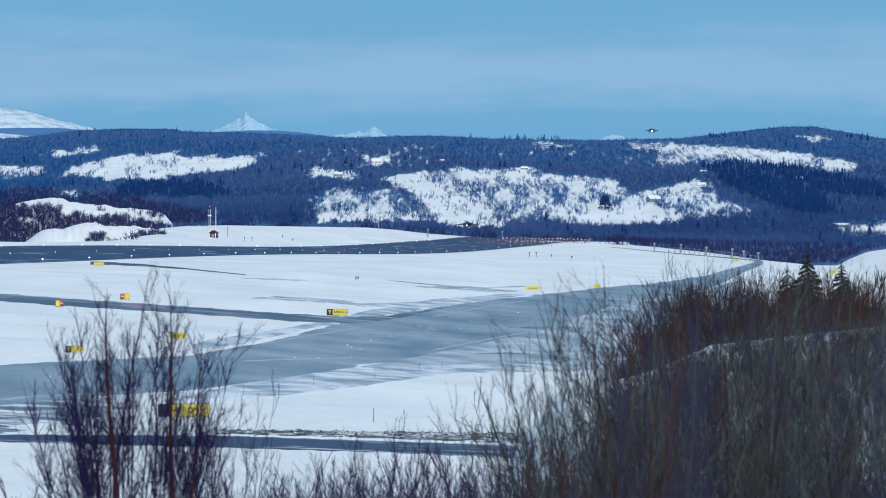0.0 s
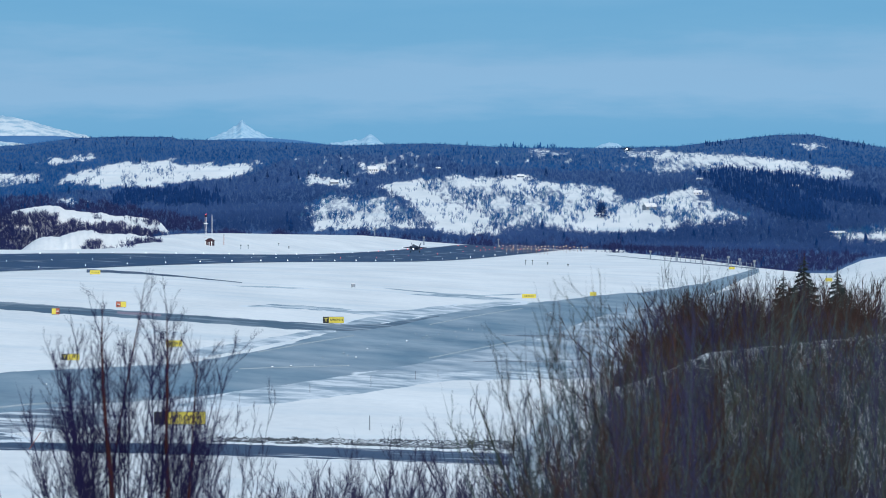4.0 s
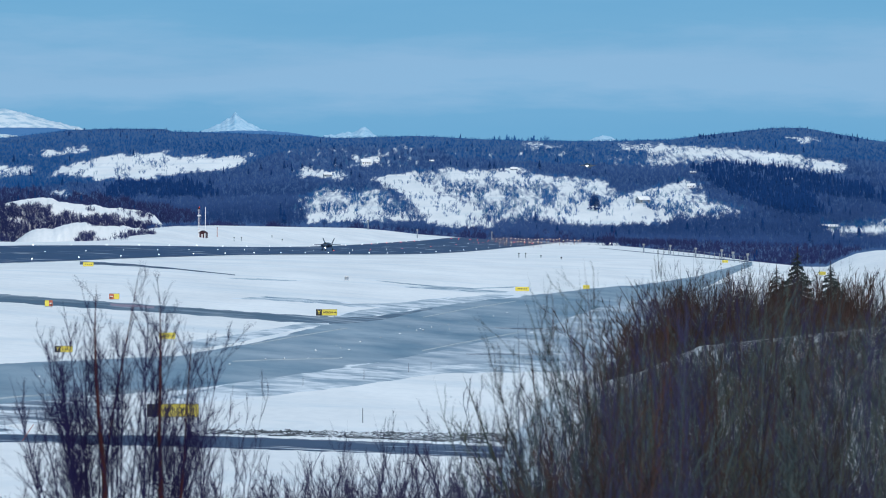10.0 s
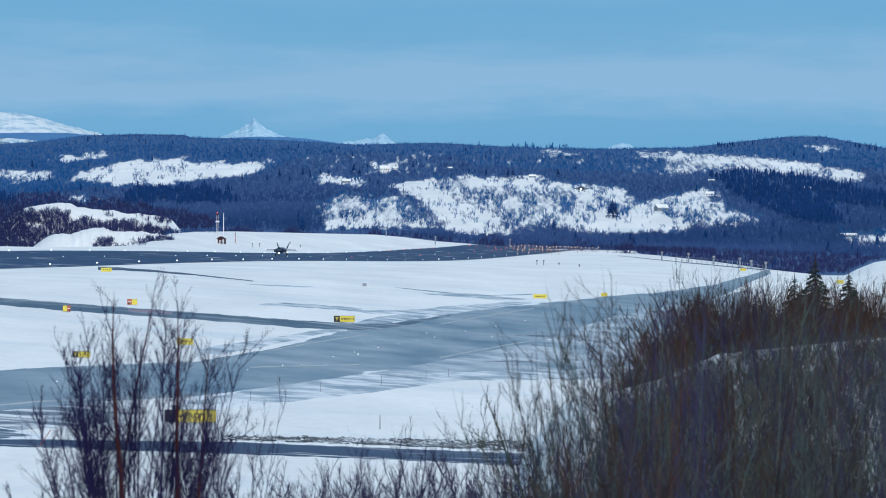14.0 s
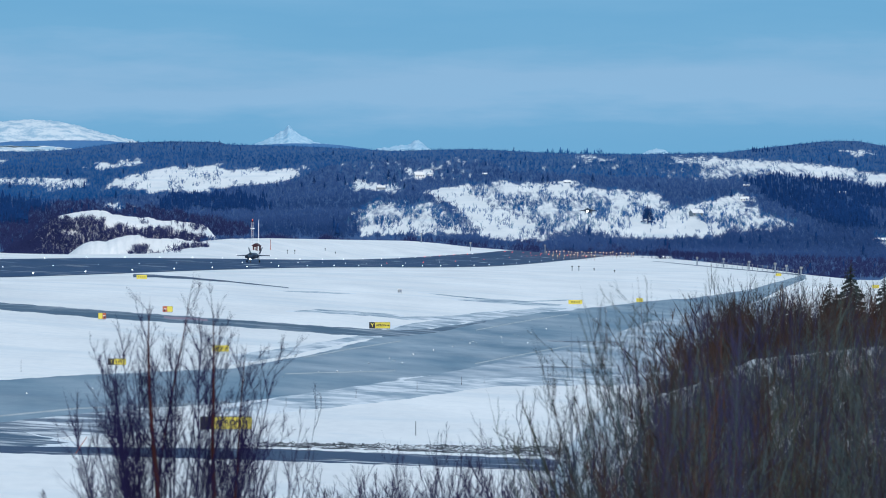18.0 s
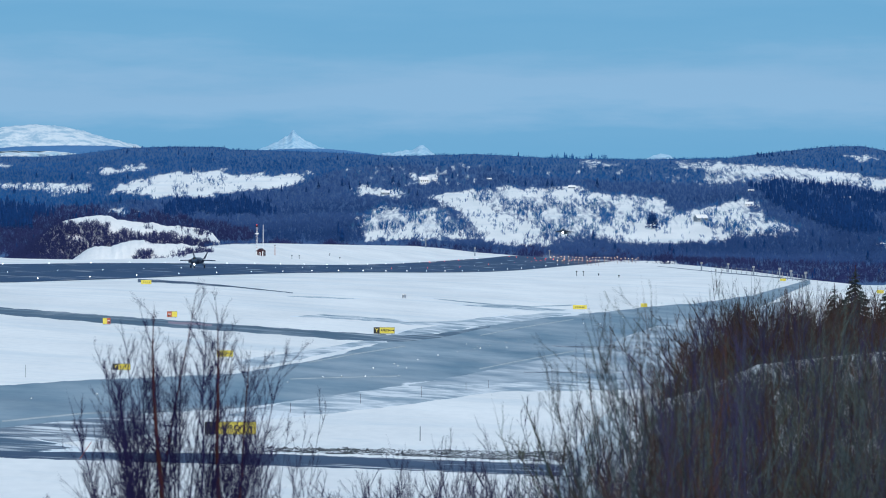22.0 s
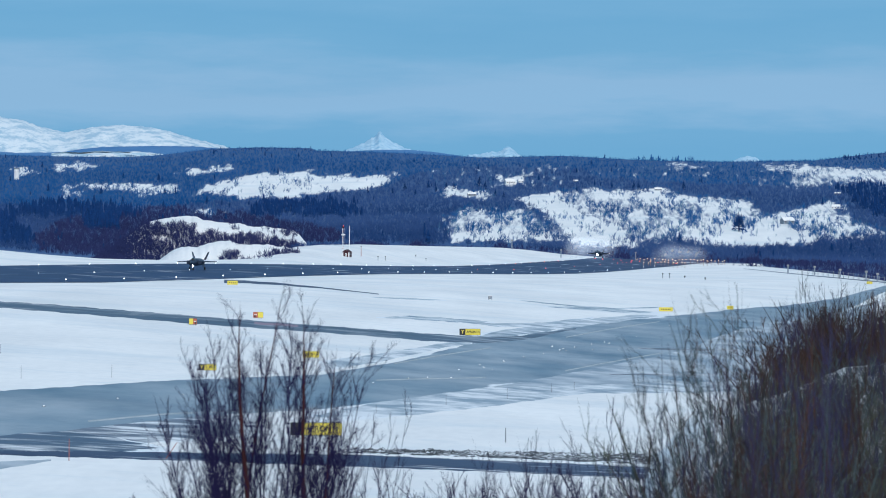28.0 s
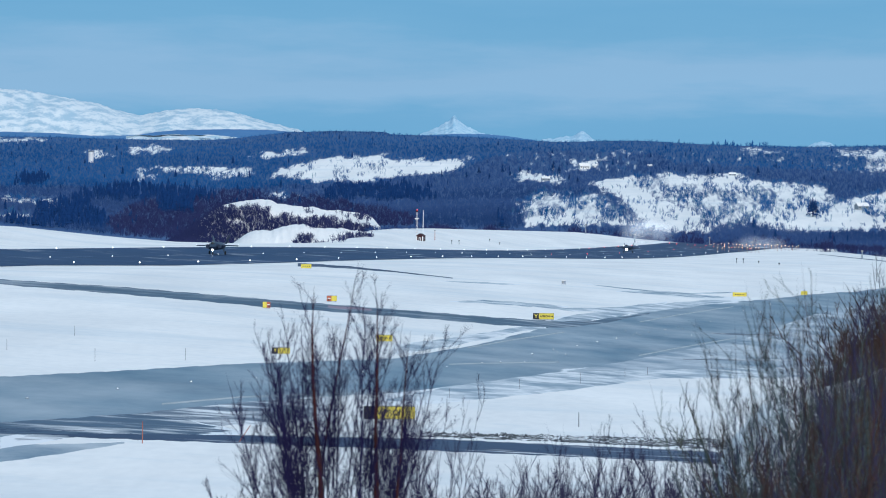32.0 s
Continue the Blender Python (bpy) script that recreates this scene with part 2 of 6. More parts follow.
NEEDLES = material("near spruce needles", (0.007, 0.012, 0.012), (0.018, 0.028, 0.024), 0.85, 0.8, fine=6, rand=0.3)


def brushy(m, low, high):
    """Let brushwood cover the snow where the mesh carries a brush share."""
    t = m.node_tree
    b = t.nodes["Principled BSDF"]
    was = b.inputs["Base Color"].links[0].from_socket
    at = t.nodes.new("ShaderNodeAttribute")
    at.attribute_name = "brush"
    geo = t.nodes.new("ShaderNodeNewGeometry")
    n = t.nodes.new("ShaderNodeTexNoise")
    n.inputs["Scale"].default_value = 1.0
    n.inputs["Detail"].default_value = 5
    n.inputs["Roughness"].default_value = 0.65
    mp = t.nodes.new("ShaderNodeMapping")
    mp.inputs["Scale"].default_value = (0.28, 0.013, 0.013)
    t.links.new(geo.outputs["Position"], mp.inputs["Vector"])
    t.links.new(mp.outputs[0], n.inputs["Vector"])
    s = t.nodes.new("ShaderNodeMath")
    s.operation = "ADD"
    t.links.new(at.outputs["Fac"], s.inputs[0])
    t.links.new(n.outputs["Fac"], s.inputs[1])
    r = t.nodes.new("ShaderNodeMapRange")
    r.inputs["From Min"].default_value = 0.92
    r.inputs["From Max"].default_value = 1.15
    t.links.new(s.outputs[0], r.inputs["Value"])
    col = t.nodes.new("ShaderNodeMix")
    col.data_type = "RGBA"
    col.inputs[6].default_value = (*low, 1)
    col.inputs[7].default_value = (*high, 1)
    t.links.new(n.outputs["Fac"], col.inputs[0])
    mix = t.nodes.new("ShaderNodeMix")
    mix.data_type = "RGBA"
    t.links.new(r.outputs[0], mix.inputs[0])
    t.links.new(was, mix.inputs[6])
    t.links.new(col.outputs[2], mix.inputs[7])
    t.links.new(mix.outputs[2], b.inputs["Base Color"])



def drifted(m, shade):
    """Faint drawn-out patches on open snow: drift shade painted as colour, and blown-bare crust."""
    t = m.node_tree
    b = t.nodes["Principled BSDF"]
    was = b.inputs["Base Color"].links[0].from_socket
    geo = t.nodes.new("ShaderNodeNewGeometry")
    last = was
    for scale, low, wide, most in (((0.012, 0.026, 0), 0.50, 0.20, 0.45), ((0.12, 0.14, 0), 0.56, 0.14, 0.22)):
        mp = t.nodes.new("ShaderNodeMapping")
        mp.inputs["Scale"].default_value = scale
        t.links.new(geo.outputs["Position"], mp.inputs["Vector"])
        n = t.nodes.new("ShaderNodeTexNoise")
        n.inputs["Scale"].default_value = 1.0
        n.inputs["Detail"].default_value = 7
        n.inputs["Roughness"].default_value = 0.6
        t.links.new(mp.outputs[0], n.inputs["Vector"])
        r = t.nodes.new("ShaderNodeMapRange")
        r.inputs["From Min"].default_value = low
        r.inputs["From Max"].default_value = low + wide
        r.inputs["To Max"].default_value = most
        t.links.new(n.outputs["Fac"], r.inputs["Value"])
        mix = t.nodes.new("ShaderNodeMix")
        mix.data_type = "RGBA"
        mix.inputs[7].default_value = (*shade, 1)
        t.links.new(r.outputs[0], mix.inputs[0])
        t.links.new(last, mix.inputs[6])
        last = mix.outputs[2]
    t.links.new(last, b.inputs["Base Color"])


drifted(SNOW, (0.52, 0.60, 0.66))
# The brushwood's blue has the hill's distance haze mixed into it.
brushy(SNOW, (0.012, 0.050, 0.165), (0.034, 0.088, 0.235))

# ---- the lie of the land ----
U = 1 / 8221           # bearings and dips are picture pixels off due north and level, 1/8221 of a radian each
AXIS = radians(6.0)    # the runway's bearing
RX, RY = -113.70, 1093.24
SN, CS = math.sin(AXIS), math.cos(AXIS)
RUN_S = (-900, -420, -240, -120, 0, 120, 240, 360, 480, 600, 720, 840, 960, 1080, 1200, 1320, 1440, 1800, 3000)
RUN_Z = (-11.5, -12.3, -13.87, -15.75, -16.94, -18.01, -19.26, -20.78, -22.52, -24.35, -26.08, -27.53, -28.6, -29.3, -29.82, -30.5, -31.4, -32.0, -32)


def step(v):
    v = np.clip(v, 0, 1)
    return v * v * (3 - 2 * v)


def along(s, w):
    """A place s metres along the runway and w metres to its near side."""
    return RX + s * SN + w * CS, RY + s * CS - w * SN


def run_z(s, w):
    return np.interp(s, RUN_S, RUN_Z) - 0.05 * np.clip(w, -32, 32)


def land(x, y):
    """Height of the ground over the eye, for arrays of x and y."""
    x, y = np.asarray(x, float), np.asarray(y, float)
    d = np.hypot(x, y)
    ahead = np.where(y > 0, 1.0, 0.0)
    yy = np.maximum(y, 1.0)
    a = np.clip(x / yy / U, -1500, 1500)
    s, w = (x - RX) * SN + (y - RY) * CS, (x - RX) * CS - (y - RY) * SN
    near = np.interp(d, (0, 8, 25, 60, 110, 180, 260, 330, 420, 600, 750, 900, 1500, 2600), (-1.7, -1.8, -3.0, -6.4, -10.4, -15.6, -20.0, -20.6, -21.3, -24.3, -25.8, -26.4, -27.0, -31))
    # the scrub-grown knoll beside the look-out
    knoll = step((x - 0.4) / 2.4) * step((y - 30) / 55) * (1 - step((y - 152) / 55))
    near = near + knoll * (np.interp(x, (1.5, 3.9, 7.2, 9.2, 14.3, 30), (-9.8, -6.66, -5.75, -4.84, -4.38, -3.9)) - near)
    field = run_z(s, w)
    # far land: shaped to fit the camera's view, dips by bearing, from the field's edge over the wooded hill to the
    # skyline
    u = np.minimum(a * U, math.tan(AXIS) - 0.012)
    ry = RY + (u * RY - RX) / (SN - u * CS) * CS
    edge = edge_y(a)
    e0 = np.interp(a, EDGE_A, EDGE_B)
    top = np.interp(a, TOP_A, TOP_B)
    wave = np.interp(a, FOOT_A, FOOT_B)
    k1, k2, k3 = 2750.0, 3250.0, 3850.0
    back = e0 + 7 * step((y - edge - 10) / 110)
    dip = np.where(y < k1, back + (wave - back) * step((y - edge - 60) / (k1 - edge - 60)),
          np.where(y < k2, wave + (20 - wave) * step((y - k1) / (k2 - k1)) ** 0.8,
          np.where(y < k3, 20 - (20 - (top * 0.55 - 20)) * ((y - k2) / (k3 - k2)),
                   (top * 0.55 - 20) + (top - (top * 0.55 - 20)) * ((y - k3) / (4450 - k3)))))
    dip = np.where(y > 4450, top + (y - 4450) * 0.9, dip)
    far = -dip * U * yy
    z = np.where(w > 0, field + (near - field) * step((w - 32) / 210), field)
    t = step((-w - 33) / 62)
    beyond = np.maximum(step((y - edge + 260) / 260), np.where(a > 420, 0, t * step((y - 600) / 200)))
    z = z + (far - z) * beyond * ahead
    side = step((np.abs(a) - 1290) / 200)
    flat = np.interp(d, (0, 60, 260, 900, 3000, 5000), (-1.7, -5, -14, -20, -18, 20))
    return np.where(ahead > 0, z + (flat - z) * side, flat)


# the field's far edge, the hill's foot and the skyline: bearing and dip
EDGE = [(-1204, 75), (-1124, 78), (-1034, 87), (-934, 96), (-844, 102), (-724, 104), (-604, 102), (-569, 99), (-534, 89), (-499, 79), (-454, 75), (-384, 74), (-264, 76), (-134, 78), (-84, 82), (-24, 89), (116, 99), (266, 106), (374, 115), (466, 123), (561, 136), (656, 145), (698, 145), (721, 133), (751, 121), (784, 116), (856, 113)]
EDGE_A, EDGE_B = [p[0] for p in EDGE], [p[1] for p in EDGE]
FOOT = [(-1204, 87), (-784, 96), (-484, 90), (-84, 91), (116, 100), (416, 105), (616, 113), (856, 117)]
FOOT_A, FOOT_B = [p[0] for p in FOOT], [p[1] for p in FOOT]
TOP = [(-1204, -82), (-1068, -82), (-995, -80), (-910, -79), (-814, -78), (-750, -81), (-700, -87), (-646, -94), (-560, -97), (-470, -96), (-462, -92), (-304, -88), (-164, -81), (-24, -85), (116, -78), (266, -76), (416, -79), (506, -90), (596, -100), (656, -101), (706, -92), (784, -78), (856, -72)]
TOP_A, TOP_B = [p[0] for p in TOP], [p[1] for p in TOP]


def edge_y(a):
    """How far north the snowfield's crest lies on a bearing."""
    u = np.minimum(a * U, math.tan(AXIS) - 0.012)
    ry = RY + (u * RY - RX) / (SN - u * CS) * CS
    return np.minimum(np.clip(ry + 95 / np.sin(AXIS - np.arctan(u)), 900, 2650), np.interp(a, (330, 560, 700, 850), (2650, 1780, 1520, 1430)))


REACH = np.concatenate([np.arange(240, 1300, 1.0), np.arange(1300, 4450, 3.0)])


def sight(a, b, start=240):
    """Where the line of sight of bearing a and dip b meets the ground: x, y, z."""
    y = REACH[REACH >= start]
    gap = -b * U * y - land(a * U * y, y)
    i = int(np.argmax(gap < 0)) if (gap < 0).any() else len(y) - 1
    if i:
        f = gap[i - 1] / (gap[i - 1] - gap[i] + 1e-9)
        d = y[i - 1] + f * (y[i] - y[i - 1])
    else:
        d = y[0]
    return a * U * d, d, EYE + float(land(a * U * d, d))


def mesh_of(name, verts, faces, *mats, smooth=True):
    me = bpy.data.meshes.new(name)
    me.from_pydata(verts, [], faces)
    for m in mats:
        me.materials.append(m)
    if smooth:
        me.polygons.foreach_set("use_smooth", [True] * len(me.polygons))
    me.update()
    return me


def grid_faces(nr, nc, wrap=False):
    f = []
    for i in range(nr - 1):
        for j in range(nc if wrap else nc - 1):
            k = (j + 1) % nc
            f.append((i * nc + j, i * nc + k, (i + 1) * nc + k, (i + 1) * nc + j))
    return f


# ---- ground: one sheet, finer in the north where the airfield lies ----
bear = np.concatenate([np.radians(np.linspace(-9.5, 9.5, 640)), np.radians(np.linspace(9.5, 350.5, 70)[1:-1])])
dist = np.concatenate([[0.4], np.geomspace(3, 250, 60), np.arange(262, 1300, 12), np.arange(1300, 2700, 24), np.arange(2712, 4500, 14), np.arange(4510, 4960, 90)])
bx, dd = np.meshgrid(bear, dist)
gx, gy = np.tan(np.clip(bx, -0.2, 0.2)) * dd, dd.copy()
wide = (bx > 0.2)
gx, gy = np.where(wide, np.sin(bx) * dd, gx), np.where(wide, np.cos(bx) * dd, gy)
gz = land(gx, gy) + EYE
ground = new("ground", mesh_of("ground", list(zip(gx.ravel().tolist(), gy.ravel().tolist(), gz.ravel().tolist())), grid_faces(len(dist), len(bear), True) + [tuple(range(len(bear) - 1, -1, -1))], SNOW))
tagged(ground, "snow-covered airfield ground rising to wooded hills", "ground", kind="structure")


def band(name, upper, lower, mat, label, lift=0.05, rows=6, pace=10, lumps=0.0, ends=False):
    """A strip of paving laid on the ground between two edges given by bearing and dip."""
    a0, a1 = max(upper[0][0], lower[0][0]), min(upper[-1][0], lower[-1][0])
    n = max(4, int((a1 - a0) / pace))
    verts = []
    for i in range(n + 1):
        a = a0 + (a1 - a0) * i / n
        hi = np.interp(a, [p[0] for p in upper], [p[1] for p in upper])
        lo = np.interp(a, [p[0] for p in lower], [p[1] for p in lower])
        sway = min(1.0, max(0.0, (lo - hi) / 8))
        hi, lo = hi + sway * (0.5 * math.sin(a * 0.11) + 0.3 * math.sin(a * 0.37)), lo + sway * (0.6 * math.sin(a * 0.09 + 1) + 0.3 * math.sin(a * 0.41))
        for j in range(rows):
            x, y, z = sight(a, hi + (lo - hi) * j / (rows - 1))
            bump = lumps * max(0, noise.fractal(Vector((x * 2.2, y * 0.9, 5)), 0.6, 2.0, 3) + 0.15) * math.sin(math.pi * j / (rows - 1))
            verts.append((x, y, z + (-0.03 if j in (0, rows - 1) else lift) + bump))
    me = mesh_of(name, verts, grid_faces(n + 1, rows), mat)
    rim = me.attributes.new("rim", "FLOAT", "POINT")
    rim.data.foreach_set("value", [2 * min(j, rows - 1 - j) / (rows - 1) + (min(0, 6 * min(i, n - i) / n - 1) if ends else 0) for i in range(n + 1) for j in range(rows)])
    return tagged(new(name, me), label, "paving", kind="structure")


# runway, level with its own profile
rv, ss = [], list(range(-420, 1620, 20))
for s in ss:
    for w in (-27, -20, -10, 0, 10, 20, 27):
        x, y = along(s, w)
        rv.append((x, y, EYE + float(land(x, y)) + 0.06))
runway = tagged(new("runway", mesh_of("runway", rv, grid_faces(len(ss), 7), ASPHALT)), "long dark wet asphalt runway with snow streaks", "runway", kind="structure")
band("taxiway", [(-1184, 343), (-944, 330), (-724, 315), (-454, 303), (-304, 277), (-194, 247), (-124, 235), (-24, 218), (96, 201), (216, 190), (300, 181), (366, 177), (466, 162), (546, 140), (566, 136)],
     [(-1184, 471), (-1084, 459), (-1016, 433), (-934, 417), (-784, 397), (-634, 380), (-384, 365), (-184, 333), (-14, 309), (96, 285), (180, 266), (240, 240), (300, 217), (366, 207), (466, 190), (546, 152), (566, 143)], APRON, "broad icy grey taxiway with blown snow", 0.03, 16)
band("taxiway_verge", [(-484, 370), (-184, 327), (-4, 299), (216, 273), (366, 261), (466, 235)], [(-484, 397), (-364, 385), (-164, 363), (16, 337), (216, 335), (366, 330), (466, 325)], SLUSH, "snow-streaked verge of the taxiway", 0.05, 9, ends=True)
band("taxiway_shoulder", [(-144, 326), (-4, 297), (96, 275), (180, 260), (240, 236), (300, 213), (366, 203), (466, 186), (530, 165)], [(-144, 326.5), (-4, 323), (116, 321), (216, 320), (300, 318), (366, 315), (466, 307), (530, 300)], SHOULDER, "grey taxiway shoulder dusted with snow", 0.075, 12)
band("dark_strip_1", [(110, 254), (220, 255), (330, 256), (450, 258)], [(110, 256), (220, 260), (330, 262), (450, 263)], VERGE, "dark strip across the snowy shoulder", 0.11, 4)
band("dark_strip_2", [(60, 300), (220, 298), (330, 297), (450, 296)], [(60, 304), (220, 305), (330, 306), (450, 304)], VERGE, "dark strip across the snowy shoulder", 0.11, 4)
band("taxiway_link", [(-1164, 171), (-934, 183), (-784, 194), (-634, 205), (-484, 215), (-284, 229), (-164, 235), (-94, 233), (0, 220)], [(-1164, 181), (-844, 204), (-684, 217), (-484, 229), (-354, 238), (-264, 245), (-164, 250), (-94, 243), (0, 222)], LINK, "narrow dark taxiway cleared of snow", 0.05, 8)
band("runway_exit", [(-624, 137), (-544, 141), (-454, 149.5), (-349, 161)], [(-624, 144), (-544, 146.5), (-454, 152.5), (-349, 162.5)], ROAD, "dark paved wedge leaving the runway", 0.07, 4)
band("service_road", [(-1164, 433), (-784, 443), (-384, 445), (66, 460), (316, 471)], [(-1164, 450), (-784, 459), (-384, 470), (-84, 479), (316, 497)], ROAD, "dark service road with a ploughed edge", 0.05)
band("ploughed_bank", [(-404, 437), (-184, 439), (66, 441), (256, 441)], [(-404, 444), (-184, 449), (66, 458), (256, 465)], DIRT, "dirty rubbly snow bank beside the service road", 0.06, 12, 1.2, 0.3)
band("streaked_snow_1", [(-354, 202), (-284, 198), (-224, 202), (-144, 209)], [(-354, 204), (-284, 208), (-224, 212), (-144, 212)], STREAKS, "drift relief and dirt streaks painted dark on the snow", 0.03, 4, ends=True)
band("streaked_snow_2", [(-59, 181), (16, 181), (76, 185), (146, 189)], [(-59, 183), (16, 188), (76, 192), (146, 194)], STREAKS, "drift relief and dirt streaks painted dark on the snow", 0.03, 4, ends=True)
band("scoured_snow_3", [(-454, 279), (-354, 267), (-224, 245), (-144, 239)], [(-454, 301), (-354, 285), (-224, 255), (-144, 243)], SLUSH, "snow-streaked edge of the taxiway", 0.04, 6, ends=True)
band("scoured_snow_4", [(-1152.6, 451.2), (-1021.5, 421.5), (-850.2, 397.4), (-669.1, 377.2), (-548.5, 371.8)], [(-1152.3, 479.4), (-1021.2, 452.7), (-849.8, 435.6), (-668.7, 425.4), (-548.1, 420)], VERGE, "snow-streaked verge where two roads meet", 0.045, 8, ends=True)
band("road_junction", [(-1323.3, 438.7), (-1061.4, 416.6), (-1021.1, 414.3), (-960.8, 406.8), (-900.4, 405.4), (-819.9, 414.8), (-719.3, 437.1)], [(-1323.3, 454.8), (-1061.2, 452.8), (-1020.9, 452.5), (-960.5, 453), (-900.1, 452.5), (-819.7, 450.9), (-719.2, 444.1)], WEDGE, "half-cleared asphalt where two roads meet", 0.05, 8, ends=True)
band("scoured_snow_9", [(-1240, 466), (-1151, 465), (-1051, 463), (-930, 460)], [(-1240, 516), (-1151, 500), (-1051, 484), (-930, 462)], SHOULDER, "thin grey ice and snow beside the service road", 0.04, 8)
band("streaked_snow_5", [(-119.4, 168.4), (-19.3, 177.7), (70.6, 183.1), (165.5, 179.5)], [(-119.4, 169.9), (-19.3, 180.7), (70.7, 187.1), (165.5, 182.5)], STREAKS, "drift relief and dirt streaks painted dark on the snow", 0.035, 4, ends=True)
band("scoured_snow_6", [(-229.2, 206.2), (-139.1, 211.6), (-59.1, 209), (30.8, 198.4)], [(-229.2, 208.2), (-139.1, 218.6), (-59, 221), (30.8, 204.4)], SLUSH, "snow-streaked ground beside the taxiway", 0.035, 5, ends=True)
band("streaked_snow_7", [(-379.7, 166.1), (-299.5, 167.6), (-229.4, 171.1)], [(-379.7, 167.1), (-299.5, 171.6), (-229.4, 173.1)], STREAKS, "drift relief and dirt streaks painted dark on the snow", 0.035, 4, ends=True)
band("scoured_snow_8", [(-184, 231), (-124, 222), (-24, 207), (96, 195), (156, 193)], [(-184, 248), (-124, 239), (-24, 222), (96, 206), (156, 200)], SLUSH, "snow-streaked edge of the taxiway", 0.045, 6, ends=True)
band("red_pavement", [(-570, 211), (-544, 213), (-492, 216)], [(-570, 218), (-544, 220), (-492, 223)], PINK, "faded red paint on the narrow taxiway", 0.09, 4)
band("taxi_line_1", [(-18, 295), (46, 282), (116, 269), (154, 262)], [(-18, 297), (46, 283.6), (116, 270.6), (154, 263.6)], LINE, "pale painted line on the taxiway", 0.11, 4)
band("taxi_line_2", [(-864, 391), (-724, 377), (-454, 365)], [(-864, 393), (-724, 379), (-454, 366.5)], LINE, "pale painted line on the taxiway", 0.11, 4)
band("taxi_line_4", [(-17, 236), (60, 221), (148, 207)], [(-17, 237), (60, 222), (148, 207.8)], LINE, "pale painted line on the taxiway", 0.12, 4)
band("taxi_line_5", [(-321, 285), (-240, 270), (-150, 255.5)], [(-321, 286.2), (-240, 271.1), (-150, 256.5)], LINE, "pale painted line on the taxiway", 0.12, 4)
band("taxi_line_3", [(-354, 315), (-304, 313), (-164, 309)], [(-354, 315.7), (-304, 313.7), (-164, 309.7)], LINE, "pale painted line on the taxiway", 0.11, 4)
band("perimeter_road", [(296, 112), (416, 123), (561, 135)], [(296, 113), (416, 125), (561, 138)], ROAD, "dark perimeter road beyond the field", 0.06, 3)


def mountain(name, outline, floor, dist, label, seed, mat=FIRN, rough=1.0, deep=170):
    """A far snow mountain: ribs and gullies below a skyline of bearings and dips."""
    a0, a1 = outline[0][0], outline[-1][0]
    n = int((a1 - a0) / 2.5)
    verts, rows = [], 14
    for i in range(n + 1):
        a = a0 + (a1 - a0) * i / n
        b = np.interp(a, [p[0] for p in outline], [p[1] for p in outline])
        b -= rough * (1.6 * noise.fractal(Vector((a * 0.13, seed, 3)), 1.0, 2.0, 3) + 1.4 * noise.fractal(Vector((a * 0.03, seed, 0)), 1.0, 2.0, 5))
        for j in range(rows):
            f = j / (rows - 1)
            dip = floor + (b - floor) * math.sin(f * math.pi / 2)
            y = dist + deep * (f - 1) + 12 * noise.fractal(Vector((a * 0.02, f * 2.5, seed)), 1.0, 2.0, 5)
            verts.append((a * U * y, y, EYE - dip * U * y))
    return tagged(new(name, mesh_of(name, verts, grid_faces(n + 1, rows), mat)), label, "mountain", kind="structure")


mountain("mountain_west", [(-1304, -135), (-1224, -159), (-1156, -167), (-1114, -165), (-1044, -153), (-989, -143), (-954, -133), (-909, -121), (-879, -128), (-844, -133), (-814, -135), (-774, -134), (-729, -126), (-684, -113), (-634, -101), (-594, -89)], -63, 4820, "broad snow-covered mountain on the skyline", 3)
mountain("mountain_peak", [(-424, -86), (-403, -95), (-386, -102), (-375, -107), (-366, -114), (-357, -118), (-348, -127), (-342, -119), (-335, -115), (-327, -108), (-318, -104), (-304, -97), (-284, -92), (-270, -84)], -63, 4860, "sharp snowy peak far behind the hills", 7, HAZY_PEAK, 2.6)
mountain("mountain_low", [(-214, -78), (-190, -86), (-169, -88), (-150, -92), (-139, -92), (-129, -97), (-120, -101), (-112, -94), (-104, -88), (-89, -78)], -63, 4860, "small snowy peak far behind the hills", 9, HAZY_PEAK, 1.4)
mountain("mountain_east", [(266, -70), (280, -81), (301, -87), (316, -84), (328, -76), (336, -69)], -63, 4860, "small snowy top far behind the hills", 11, HAZY_PEAK)
mountain("far_ridge_1", [(-1230, -92), (-1068, -89), (-995, -85), (-927, -86), (-910, -87), (-882, -92), (-842, -96), (-752, -98.5), (-673, -98), (-639, -95), (-600, -88)], -63, 4640, "wooded ridge behind the hills, painted pale with haze", 15, HAZY_RIDGE, 0.35)
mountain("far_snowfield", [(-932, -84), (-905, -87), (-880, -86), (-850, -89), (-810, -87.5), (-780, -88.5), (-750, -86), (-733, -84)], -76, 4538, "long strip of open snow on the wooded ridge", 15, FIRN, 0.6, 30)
mountain("far_ridge_2", [(-440, -86), (-420, -90), (-346, -94), (-300, -94), (-256, -91), (-208, -84.5), (-190, -78)], -63, 4640, "wooded ridge behind the hills, painted pale with haze", 17, HAZY_RIDGE, 0.35)

# ---- woods on the hills: joined stuff, each tree its own small mesh of trunk and limbs ----
def inside(poly, a, b):
    """Which of the points (a, b) lie in the polygon."""
    hit = np.zeros(len(a), bool)
    for (x0, y0), (x1, y1) in zip(poly, poly[1:] + poly[:1]):
        c = ((y0 > b) != (y1 > b))
        hit ^= c & (a < (x1 - x0) * (b - y0) / (y1 - y0 + 1e-9) + x0)
    return hit


